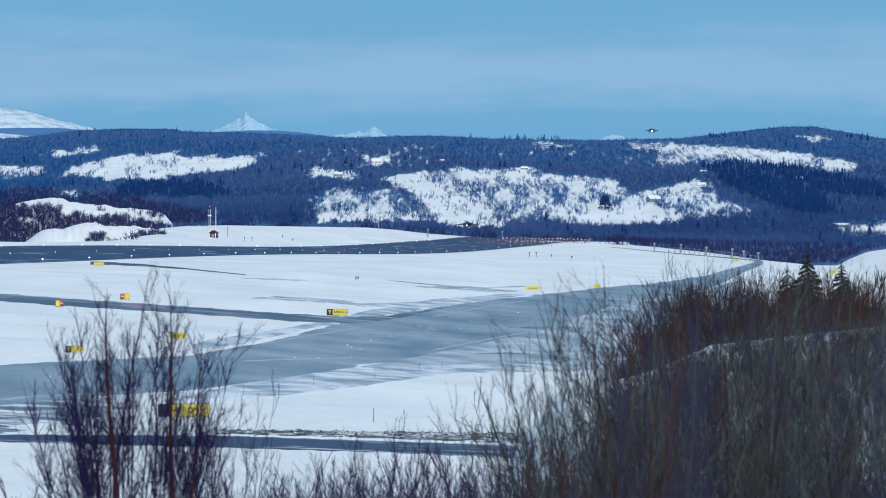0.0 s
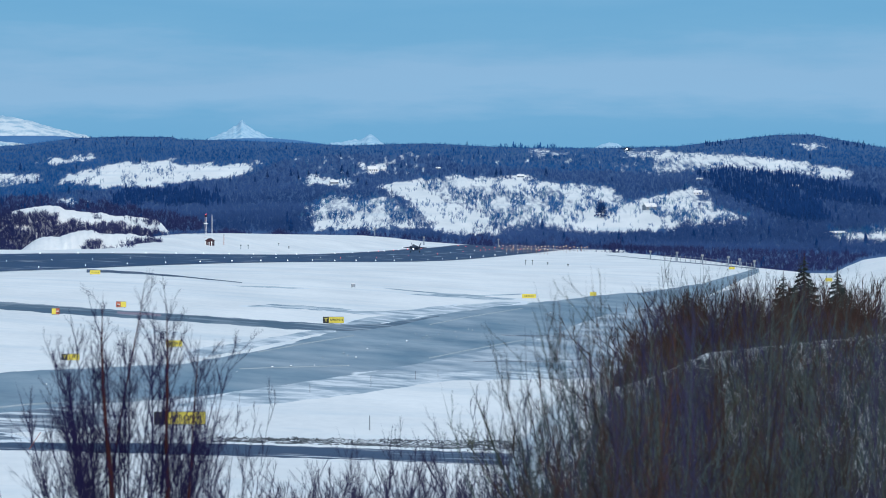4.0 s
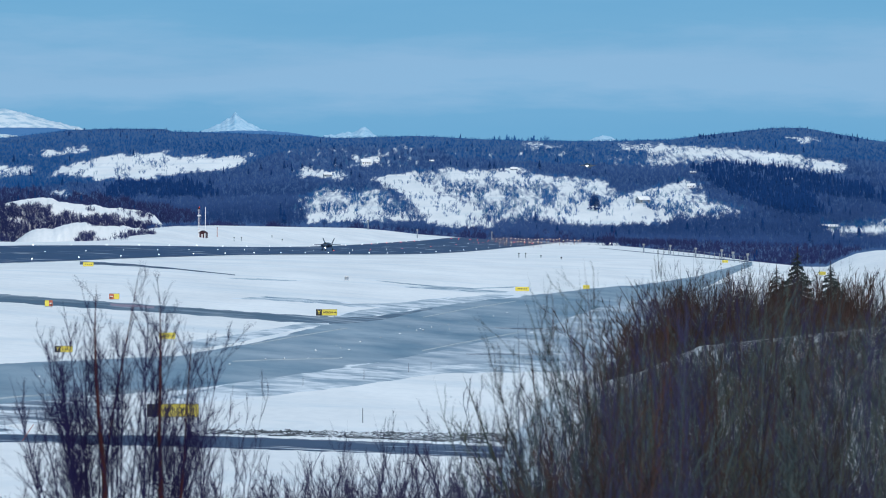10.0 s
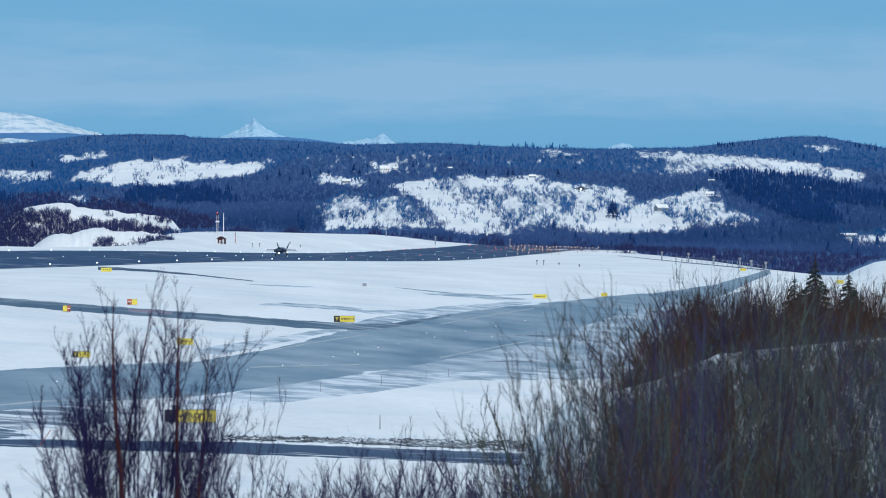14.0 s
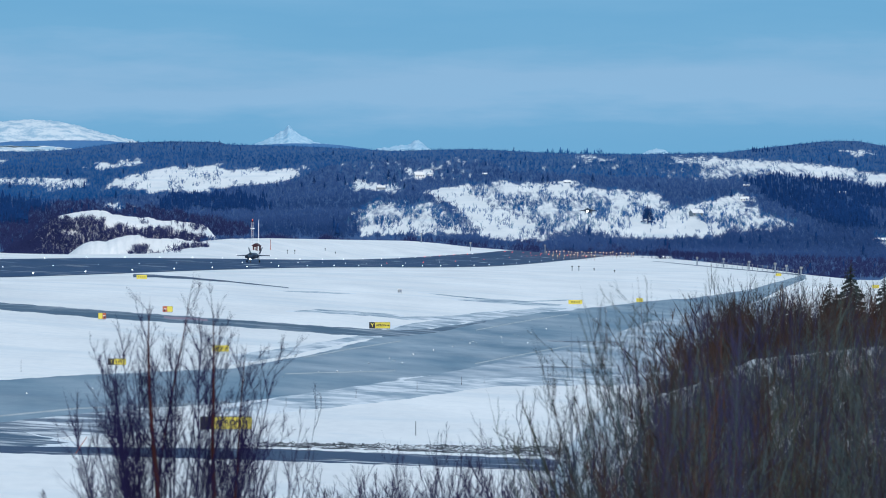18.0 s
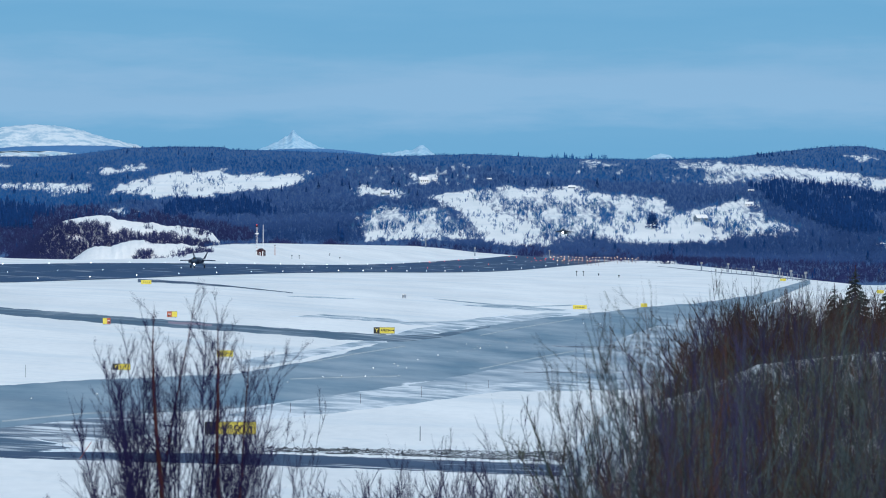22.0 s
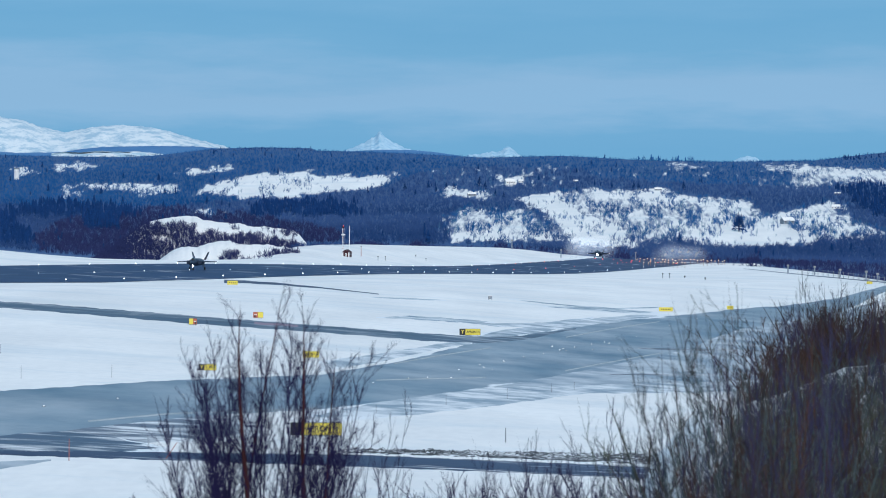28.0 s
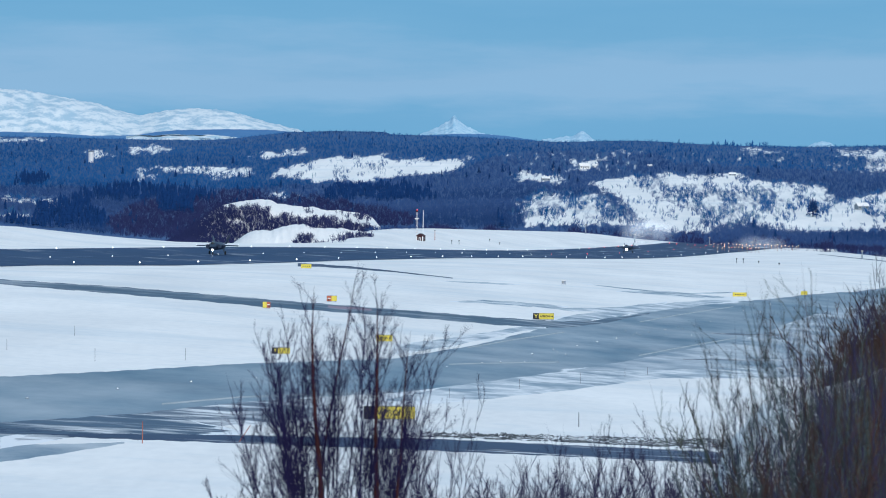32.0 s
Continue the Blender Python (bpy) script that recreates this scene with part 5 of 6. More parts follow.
END = 1395
row_of(field_light("edge_light", LAMP_W, 0.155, 0.3), [strip_place(-137 - 60 + 60 * i, w) for i in range(25) for w in (-23, 23)], "white runway edge light on a short stem", "runway edge lights")
row_of(field_light("centre_light", LAMP_W, 0.11, 0.05), [strip_place(60 * i, 0) for i in range(-4, 22) if i < 11 or i % 2], "white lamp let into the runway", "runway centre lights")
row_of(field_light("centre_light", LAMP_R, 0.15, 0.05), [strip_place(60 * i, 0) for i in range(11, 22) if i % 2 == 0] + [strip_place(1290 + 25 * i, 0) for i in range(4)], "red lamp let into the runway", "red runway lights")
row_of(field_light("end_light", LAMP_R, 0.19, 0.3), [strip_place(END - 10 * (i % 2), -22 + 4.9 * i) for i in range(10)] + [strip_place(1040 + 60 * i, -23) for i in range(4)], "red runway end light", "red runway lights")
TAXI = [(-1104.6, 384.3), (-943.2, 366.3), (-812.3, 351.8), (-695.6, 343.4), (-595.1, 337.2), (-506.7, 331.2), (-428.5, 326.3), (-358.4, 320.5), (-295.3, 311.8), (-262.3, 310.4), (-220.2, 310), (-161.2, 309.3), (-206.4, 295.8), (-169.4, 287.4), (-162.4, 291.3), (-147.3, 295.1), (-127.5, 279.9), (-91.6, 272.5), (-57.7, 266.1), (-41.8, 253), (-27.8, 259.8), (-21.8, 256.7), (-16.8, 259.7), (-0.9, 254.5), (28, 249.2), (30.1, 258.2), (50.9, 245), (58.9, 246.9), (75, 258.7), (80.8, 240.6), (107.7, 234.4), (132.6, 229.1), (165.3, 214.8), (196.2, 215.4), (214, 202.3), (235.9, 205)]
row_of(field_light("taxiway_light", LAMP_W, 0.038, 0.08), [sight(*p) for p in TAXI], "small white taxiway light", "taxiway lights")


def mast_light(h):
    root = new("approach_light")
    part("mast", rod(0.10, h, (0, 0, h / 2), 0.07), MASTS, root)
    part("crossbar", box(1.2, 0.14, 0.14, (0, 0, h - 0.1)), STEEL, root)
    part("lamp", ball(0.18, (0, -0.15, h + 0.12), 0.9), LAMP_O, root, "glowing amber approach lamp")
    return root


def tall_row(points, label, group):
    """Approach lights on masts whose lamps line up at one dip."""
    kinds = {}
    for a, b, y in points:
        x, z0 = a * U * y, EYE + float(land(a * U * y, y))
        h = max(1.0, round((EYE - b * U * y - z0) * 2) / 2)
        if h in kinds:
            copy_thing(kinds[h], pose(x, y, z0 - 0.1))
        else:
            kinds[h] = tagged(mast_light(h), label, "airfield light", group)
            kinds[h].matrix_basis = pose(x, y, z0 - 0.1)


rq = random.Random(4)
tall_row([(a, 98 + 0.01 * (a - 110) - rq.uniform(0, 2.5), 2440 + rq.uniform(0, 120)) for a in [108 + 6.2 * i + rq.uniform(-1.5, 1.5) for i in range(26)]], "amber approach light on a steel mast", "approach lights")
tall_row([(a, 103 - rq.uniform(0, 3), 2330 + rq.uniform(0, 60)) for a in [118 + 7.5 * i + rq.uniform(-2, 2) for i in range(11)]], "amber approach light on a short mast", "approach lights")


# ---- signs ----
def lettering(text, size, parent, at, mat, name="lettering"):
    cu = bpy.data.curves.new(name, "FONT")
    cu.body, cu.size, cu.extrude, cu.offset = text, size, 0.006, size * 0.02
    cu.align_x, cu.align_y = "CENTER", "CENTER"
    tmp = bpy.data.objects.new(name, cu)
    me = bpy.data.meshes.new_from_object(tmp)
    bpy.data.objects.remove(tmp)
    bpy.data.curves.remove(cu)
    me.materials.append(mat)
    ob = new(name, me)
    ob.parent = parent
    ob.matrix_basis = Matrix.Translation(at) @ pose(0, 0, 0, 90, 0, 0)
    return ob


def arrow(size, parent, at, mat, turn=0):
    bm = bmesh.new()
    w = size * 0.09
    for pts in ([(-w, -size / 2), (w, -size / 2), (w, size * 0.3), (-w, size * 0.3)], [(0, size / 2), (-size * 0.32, size * 0.12), (-size * 0.2, size * 0.06), (0, size * 0.28)], [(0, size / 2), (0, size * 0.28), (size * 0.2, size * 0.06), (size * 0.32, size * 0.12)]):
        vs = [bm.verts.new((x, 0, z)) for x, z in pts]
        bm.faces.new(vs)
        vs2 = [bm.verts.new((x, -0.012, z)) for x, z in pts]
        bm.faces.new(vs2)
    ob = part("arrow", bm, mat, parent)
    ob.matrix_basis = Matrix.Translation(at) @ pose(0, 0, 0, 0, turn, 0)
    return ob


def guide_sign(p0, p1, black, text, label, turn=0, point=None, bars=0, letter=""):
    """A taxiway guidance sign from its upper left and lower right corners, by bearing and dip."""
    x, y, z = sight((p0[0] + p1[0]) / 2, p1[1] + 1)
    w, h = (p1[0] - p0[0]) * U * y, (p1[1] - p0[1]) * U * y
    root = tagged(new("guidance_sign"), label, "airfield sign", "taxiway guidance signs")
    leg = 0.15 * h
    root.matrix_basis = pose(x, y, z, 0, 0, -math.degrees(math.atan2(x, y)) + turn)
    part("casing", box(w + 0.06, 0.22, h + 0.06, (0, 0.06, leg + h / 2), 0.03), YELLOW if not black else BLACK, root)
    for lx in (-0.38, 0.38):
        part("leg", box(0.07, 0.1, leg + 0.2, (lx * w, 0.06, leg / 2 - 0.1)), STEEL, root)
    bw = black * w
    face = part("yellow_panel", box(w - bw, 0.02, h, (bw / 2, -0.065, leg + h / 2)), YELLOW, root)
    if black:
        dark = part("black_panel", box(bw, 0.02, h, (-w / 2 + bw / 2, -0.065, leg + h / 2)), BLACK, root)
        if letter:
            lettering(letter, h * 0.85, dark, (-w / 2 + bw / 2, -0.082, leg + h / 2), YELLOW)
    cx, fw = bw / 2, w - bw
    if text:
        lettering(text, min(h * 0.66, fw * 0.2), face, (cx - (0.1 * fw if point is not None else 0), -0.082, leg + h / 2), BLACK)
    if point is not None:
        arrow(h * 0.5, face, (cx + 0.38 * fw, -0.078, leg + h / 2), BLACK, point)
    for k in range(bars):
        part("dark_bar", box(fw * 0.07, 0.012, h * 0.3, (cx + fw * (-0.3 + 0.6 * k / max(1, bars - 1)), -0.08, leg + h / 2)), BLACK, face)
    return root


guide_sign(*[(-504, 393), (-414, 414.5)], 0.25, "APRON", "yellow sign with APRON and an arrow, with a black panel", 0, 0)
guide_sign(*[(-205.5, 223), (-169, 233.5)], 0.28, "APRON", "yellow and black APRON sign beside the taxiway", 0, 90, 0, "Y")
guide_sign(*[(-668, 289), (-637, 299)], 0.33, "", "yellow and black taxiway sign with worn lettering", 0, None, 4, "Y")
guide_sign(*[(-483, 265), (-455, 275)], 0, "APRON", "yellow APRON sign in the snow", 0, 90)
guide_sign(*[(147, 182), (171, 188.5)], 0, "", "yellow taxiway sign across the taxiway", 0, None, 6)
guide_sign(*[(267, 178.5), (278, 184.5)], 0, "", "small yellow taxiway sign in the snow", 0, None, 3)
guide_sign(*[(-618, 140), (-600, 146.5)], 0, "", "yellow runway exit sign at the edge of the runway", 0, None, 4)
guide_sign(*[(513, 133.5), (523, 137.5)], 0, "", "small yellow sign by the perimeter road", 0, None, 3)
guide_sign(*[(684, 153.5), (696, 159)], 0, "", "small yellow sign behind the thicket", 0, None, 3)


def stop_sign(p0, p1, flip, label):
    """A mandatory sign: its red and yellow sides laid flat side by side, to fit the camera's view."""
    x, y, z = sight((p0[0] + p1[0]) / 2, p1[1] + 1)
    w, h = (p1[0] - p0[0]) * U * y, (p1[1] - p0[1]) * U * y
    root = tagged(new("holding_sign"), label, "airfield sign", "holding point signs")
    root.matrix_basis = pose(x, y, z, 0, 0, -math.degrees(math.atan2(x, y)))
    part("casing", box(w, 0.5, h, (0, 0.2, h * 0.6), 0.04), BLACK, root)
    part("yellow_panel", box(w * 0.52, 0.04, h * 0.94, (-flip * w * 0.22, -0.07, h * 0.6)), YELLOW, root)
    red = part("red_panel", box(w * 0.46, 0.04, h * 0.94, (flip * w * 0.26, -0.07, h * 0.6)), ORANGE, root)
    part("pale_bar", box(w * 0.3, 0.01, h * 0.12, (flip * w * 0.26, -0.096, h * 0.62)), WHITE, red)
    part("dark_bar", box(w * 0.14, 0.01, h * 0.35, (flip * w * 0.32, -0.096, h * 0.4)), BLACK, red)
    for lx in (-0.35, 0.35):
        part("leg", box(0.08, 0.1, 0.5, (lx * w, 0.1, 0.0)), STEEL, root)


stop_sign(*[(-686, 207), (-672, 218)], 1, "red and yellow holding sign in the snow by the narrow taxiway")
stop_sign(*[(-572, 195), (-554, 205)], -1, "dark red and yellow holding sign behind the narrow taxiway")


# ---- hut, masts, poles, boxes ----
def gable_house(name, a, b, wide, tall, label, wall, roof, deep=0.8, turn=20, windows=3, category="house", trim=None):
    """A plain pitched-roof house sized by bearing units; walls, roof, windows and door are its parts."""
    x, y, z = sight(a, b)
    w, h = wide * U * y, tall * U * y
    d = w * deep
    root = tagged(new(name), label, category)
    root.matrix_basis = pose(x, y, z - 0.1, 0, 0, turn)
    wh = h * 0.6
    bm = bmesh.new()
    v = [bm.verts.new(p) for p in ((-w / 2, -d / 2, 0), (w / 2, -d / 2, 0), (w / 2, d / 2, 0), (-w / 2, d / 2, 0), (-w / 2, -d / 2, wh), (w / 2, -d / 2, wh), (w / 2, d / 2, wh), (-w / 2, d / 2, wh), (-w / 2, 0, h * 0.97), (w / 2, 0, h * 0.97))]
    for q in ((0, 1, 5, 4), (2, 3, 7, 6), (1, 2, 6, 9, 5), (3, 0, 4, 8, 7), (3, 2, 1, 0)):
        bm.faces.new([v[i] for i in q])
    body = part("wall", bm, wall, root)
    ov = 0.06 * w
    for s in (-1, 1):
        bm = bmesh.new()
        pts = [(-w / 2 - ov, s * (d / 2 + ov), wh - 0.1 * h), (w / 2 + ov, s * (d / 2 + ov), wh - 0.1 * h), (w / 2 + ov, 0, h), (-w / 2 - ov, 0, h)]
        lo = [bm.verts.new(p) for p in pts]
        hi = [bm.verts.new((p[0], p[1], p[2] + 0.05 * h)) for p in pts]
        bm.faces.new(hi)
        bm.faces.new(lo[::-1])
        for i in range(4):
            bm.faces.new((lo[i], lo[(i + 1) % 4], hi[(i + 1) % 4], hi[i]))
        bmesh.ops.recalc_face_normals(bm, faces=bm.faces[:])
        part("roof", bm, roof, root)
    for k in range(windows):
        part("window", box(w * 0.11, 0.08, wh * 0.36, (w * (-0.34 + 0.68 * k / max(1, windows - 1)), -d / 2 - 0.02, wh * 0.56)), GLASS, body)
    if trim:
        for sx in (-1, 1):
            part("corner_board", box(w * 0.17, 0.1, wh, (sx * w * 0.415, -d / 2 - 0.03, wh / 2)), trim, body)
        part("door", box(w * 0.2, 0.1, wh * 0.7, (w * 0.05, -d / 2 - 0.04, wh * 0.36)), trim, body)
    return root


GLASS = material("dark window glass", (0.03, 0.04, 0.05), (0.07, 0.08, 0.09), 0.1, 1.0)
SHED = material("weathered grey boards", (0.16, 0.19, 0.23), (0.29, 0.33, 0.38), 0.85, 0.6)


def runway_hut(a, b, wide, tall):
    """A little board hut whose gable faces the runway."""
    x, y, z = sight(a, b)
    w, h = wide * U * y, tall * U * y
    d, wh = w * 1.1, h * 0.62
    root = tagged(new("hut"), "small red-brown hut with white trim beside the runway", "hut")
    root.matrix_basis = pose(x, y, z - 0.05, 0, 0, -14)
    bm = bmesh.new()
    ring = [(-w / 2, 0), (w / 2, 0), (w / 2, wh), (0, h * 0.94), (-w / 2, wh)]
    fr = [bm.verts.new((px, -d / 2, pz)) for px, pz in ring]
    bk = [bm.verts.new((px, d / 2, pz)) for px, pz in ring]
    bm.faces.new(fr)
    bm.faces.new(bk[::-1])
    for i in range(5):
        bm.faces.new((fr[i], bk[i], bk[(i + 1) % 5], fr[(i + 1) % 5]))
    bmesh.ops.recalc_face_normals(bm, faces=bm.faces[:])
    wall = part("wall", bm, RED, root)
    for s in (-1, 1):
        slope = math.atan2(h * 0.94 - wh, w / 2)
        bm = box(w * 0.66, d * 1.15, 0.09)
        bmesh.ops.transform(bm, matrix=Matrix.Translation((s * w * 0.27, 0, (wh + h) / 2 + 0.06)) @ Matrix.Rotation(s * slope, 4, "Y"), verts=bm.verts[:])
        part("roof", bm, RED, root)
        part("corner_board", box(w * 0.15, 0.07, wh, (s * w * 0.43, -d / 2 - 0.02, wh / 2)), WHITE, wall)
    part("door", box(w * 0.24, 0.07, wh * 0.8, (w * 0.02, -d / 2 - 0.02, wh * 0.4)), WHITE, wall)
    part("door_leaf", box(w * 0.12, 0.05, wh * 0.7, (w * 0.02, -d / 2 - 0.05, wh * 0.38)), BLACK, wall)
    part("window", box(0.05, d * 0.3, wh * 0.4, (w / 2 + 0.02, 0, wh * 0.6)), GLASS, wall)


runway_hut(-406, 96, 13, 13)
gable_house("house", -118, -34, 17, 10, "white house with a snowy roof on the hill", WHITE, SNOW, 0.7, 15, 4)
gable_house("house", -98, -37, 9, 6, "small white outbuilding beside the hill house", WHITE, SNOW, 0.7, -10, 2)
gable_house("barn", 372, 33, 20, 12, "grey barn with a snow-covered roof", SHED, SNOW, 0.8, 24, 2, "barn")
gable_house("house", 458, 6, 14, 8, "pale house at the wood's edge", WHITE, SNOW, 0.7, -14, 3)
gable_house("cabin", 144, -25, 12, 5, "low snow-roofed cabin on the hillside", SHED, SNOW, 0.7, 5, 2, "cabin")
gable_house("cabin", -2, -39, 8, 4, "low snow-roofed cabin among birches", SHED, SNOW, 0.7, 5, 2, "cabin")
gable_house("cabin", 461, -19, 10, 5, "small cabin with a snowy roof", SHED, SNOW, 0.7, -8, 2, "cabin")
gable_house("cabin", 631, -7, 11, 5, "small pale cabin among dark spruces", WHITE, SNOW, 0.7, -8, 2, "cabin")
gable_house("cabin", -186, -13, 14, 7, "low cabin half hidden by birches", SHED, SNOW, 0.7, 12, 2, "cabin")
gable_house("cabin", 704, 77, 26, 7, "long low shed with a snowy roof", SHED, SNOW, 0.5, -6, 2, "shed")
gable_house("cabin", 312, 108, 9, 5, "low snow-roofed shed past the runway's end", SHED, SNOW, 0.7, 4, 2, "shed")


def pole(name, a, b, tall, r, mat, label, category="pole", cap=None, group=""):
    x, y, z = sight(a, b)
    h = tall * U * y
    root = tagged(new(name), label, category, group)
    root.matrix_basis = pose(x, y, z - 0.1)
    part("shaft", rod(r, h, (0, 0, h / 2), r * 0.7), mat, root)
    if cap:
        part("head", box(r * 3.2, r * 2.4, r * 2.4, (0, 0, h), r * 0.4), cap, root)
    return root


# lattice mast with a red light
mx, my, mz = sight(-413, 91)
mh = 46 * U * my
mast = tagged(new("radio_mast"), "slim red and white lattice mast with a red light", "mast")
mast.matrix_basis = pose(mx, my, mz)
for sx, sy in ((-1, -1), (1, -1), (1, 1), (-1, 1)):
    part("leg", rod(0.05, mh, (sx * 0.3, sy * 0.3, mh / 2), seg=5), WHITE, mast)
for k in range(12):
    z = mh * (k + 0.5) / 12
    part("brace", box(0.66, 0.05, 0.05, (0, -0.3, z)), ORANGE if k % 4 > 1 else WHITE, mast)
    bm = box(0.9, 0.05, 0.05)
    bmesh.ops.transform(bm, matrix=Matrix.Translation((0, 0.3, z)) @ pose(0, 0, 0, 0, 45 if k % 2 else -45, 0), verts=bm.verts[:])
    part("brace", bm, ORANGE if k % 4 > 1 else WHITE, mast)
part("platform", box(1.7, 1.2, 0.35, (0, 0, mh * 0.74), 0.06), WHITE, mast)
part("red_box", box(0.8, 0.8, 0.9, (0, 0, mh + 0.3), 0.08), RED, mast)
part("red_lamp", ball(0.17, (0, -0.3, mh + 0.8)), LAMP_R, mast, "glowing red obstruction light")
pole("antenna_pole", -402, 87, 46, 0.16, WHITE, "thin pale antenna pole beside the mast")
pole("windsock_pole", -381, 95, 18, 0.14, ORANGE, "red and white striped pole with a head", "pole", BLACK)
for p in [(-351, 102), (-338, 102)]:
    pole("marker_post", *p, 7, 0.16, STEEL, "short dark post in the snow", "post", BLACK, "posts by the runway")
for p in [(153, 130), (165, 130)]:
    pole("marker_post", *p, 8, 0.16, STEEL, "short dark post in the snow", "post", BLACK, "posts by the runway")
for p in [(-284, 96), (228, 133), (192, 130), (-266, 102)]:
    pole("marker_post", *p, 4, 0.16, STEEL, "short dark post in the snow", "post", BLACK, "posts by the runway")
for p, h in zip([(-114, 81), (-27, 95), (105, 99), (374, 121), (421, 123), (466, 127), (512, 131), (532, 132), (558, 135)], (16, 14, 14, 15, 15, 14, 15, 12, 12)):
    pole("lamp_post", *p, h, 0.34, SHED, "stout grey lamp post at the edge of the field", "lamp post", STEEL, "lamp posts")
# fence at the foot of the hill
fence = tagged(new("fence"), "low wire fence in front of the woods", "fence")
fp = [sight(a, line(EDGE, a) + 5) for a in np.arange(400, 560, 9)]
fence.location = fp[0]
for i, q in enumerate(fp):
    o = Vector(q) - Vector(fp[0])
    part("post", rod(0.1, 2.6, o + Vector((0, 0, 1.2)), seg=5), STEEL, fence)
    if i:
        o0 = Vector(fp[i - 1]) - Vector(fp[0])
        for hz in (0.9, 2.2):
            m0 = (o + o0) / 2 + Vector((0, 0, hz))
            bm = box((o - o0).length, 0.05, 0.05)
            bmesh.ops.transform(bm, matrix=Matrix.Translation(m0) @ (o - o0).to_track_quat("X", "Z").to_matrix().to_4x4(), verts=bm.verts[:])
            part("rail", bm, STEEL, fence)
# instrument box on legs in mid-field
ix, iy, iz = sight(-152, 171)
inst = tagged(new("instrument_box"), "grey instrument box on legs in the snow", "equipment box")
inst.matrix_basis = pose(ix, iy, iz)
bw = 7 * U * iy
part("cabinet", box(bw, bw * 0.7, bw * 0.75, (0, 0, bw * 0.62), 0.05), SHED, inst)
part("door", box(bw * 0.4, 0.05, bw * 0.6, (-bw * 0.2, -bw * 0.36, bw * 0.62)), STEEL, inst)
part("roof", box(bw * 1.1, bw * 0.8, 0.08, (0, 0, bw * 1.03)), SNOW, inst)
for sx in (-0.4, 0.4):
    part("leg", box(0.08, 0.08, bw * 0.4, (sx * bw, 0, bw * 0.14)), STEEL, inst)
# snow stakes along the roads
for p, h in zip([(-984, 316.5), (-822.7, 312.7), (-1141.7, 298.2), (-1020.7, 271.7), (-228.8, 358.1), (-120.8, 346.9), (-42, 334), (-2.1, 329.5), (-352.8, 374.6)], (26, 24, 22, 20, 20, 22, 18, 16, 20)):
    pole("snow_stake", *p, h, 0.016, RED, "thin red snow stake at the road's edge", "stake", None, "snow stakes")
pole("snow_stake", -898, 461.3, 42, 0.03, ORANGE, "red snow stake at the road's edge", "stake", None, "snow stakes")
pole("snow_stake", -123, 423, 28, 0.05, STEEL, "grey post standing in the snow", "stake", None, "snow stakes")
lean = pole("snow_stake", -727.8, 457.2, 40, 0.03, ORANGE, "leaning red snow stake", "stake", None, "snow stakes")
lean.matrix_basis = lean.matrix_basis @ pose(0, 0, 0, 0, 34, 0)
# white water tower on the far hill
wx, wy, wz = sight(-994.1, -37)
tower = tagged(new("water_tower"), "pale concrete tower in the far woods", "tower")
tower.matrix_basis = pose(wx, wy, wz - 1)
tr_, th = 4.6 * U * wy, 22 * U * wy
part("shaft", rod(tr_, th, (0, 0, th / 2), seg=14), WHITE, tower)
part("top", rod(tr_ * 1.1, th * 0.1, (0, 0, th), seg=14), SHED, tower)
# runway centre stripes
for i in range(34):
    s0 = -360 + 50 * i
    vs = []
    for w in (-0.5, 0.5):
        for s in (s0, s0 + 15, s0 + 30):
            x, y = along(s, w)
            vs.append((x, y, EYE + float(land(x, y)) + 0.09))
    st = new("stripe", mesh_of("stripe", vs, [(0, 1, 4, 3), (1, 2, 5, 4)], WORN))
    st.parent = runway


for s0 in (300, 560, 820, 970, 1120, 1270):
    for w0 in (-11, 9):
        vs = []
        for w in (w0, w0 + 2.2):
            for s in (s0, s0 + 12, s0 + 24):
                x, y = along(s, w)
                vs.append((x, y, EYE + float(land(x, y)) + 0.1))
        st = new("touchdown_mark", mesh_of("touchdown_mark", vs, [(0, 1, 4, 3), (1, 2, 5, 4)], LINE))
        st.parent = runway


# ---- spruces behind the knoll ----
def spruce(seed, tiers=64, needles=NEEDLES):
    """Spruce, 1 m high before scaling: trunk, and a crown of drooping, needled boughs."""
    r = random.Random(seed)
    root = new("spruce_tree")
    part("trunk", rod(0.012, 1.0, (0, 0, 0.5), 0.0012), BARK, root)
    verts, faces = [], []
    for t in range(tiers):
        f = (t / tiers) ** 0.55
        z = 0.2 + 0.79 * f
        rad = 0.30 * (1 - f) + 0.004
        for i in range(7):
            a = r.uniform(0, 6.283)
            ln = rad * r.uniform(0.55, 1.12)
            zz0 = z + r.uniform(-.006, .006)
            for q in range(4):
                f0, f1 = q / 4, (q + 1.6) / 4
                for sd in (-1, 1):
                    k = len(verts)
                    wv = ln * 0.30 * (1.15 - f0) * r.uniform(0.6, 1.3) + 0.0015
                    p = [(ln * f0, 0, zz0 - 0.3 * ln * f0), (ln * f1, 0, zz0 - 0.38 * ln * f1 + 0.12 * ln * f1 * f1), (ln * f1 * 0.9, sd * wv, zz0 - 0.5 * ln * f1)]
                    verts.extend([(x * math.cos(a) - yy * math.sin(a), x * math.sin(a) + yy * math.cos(a), zz) for x, yy, zz in p])
                    faces.append((k, k + 1, k + 2))
    tagged(new("crown", mesh_of("crown", verts, faces, needles, smooth=False)), kind="stuff").parent = root
    return root


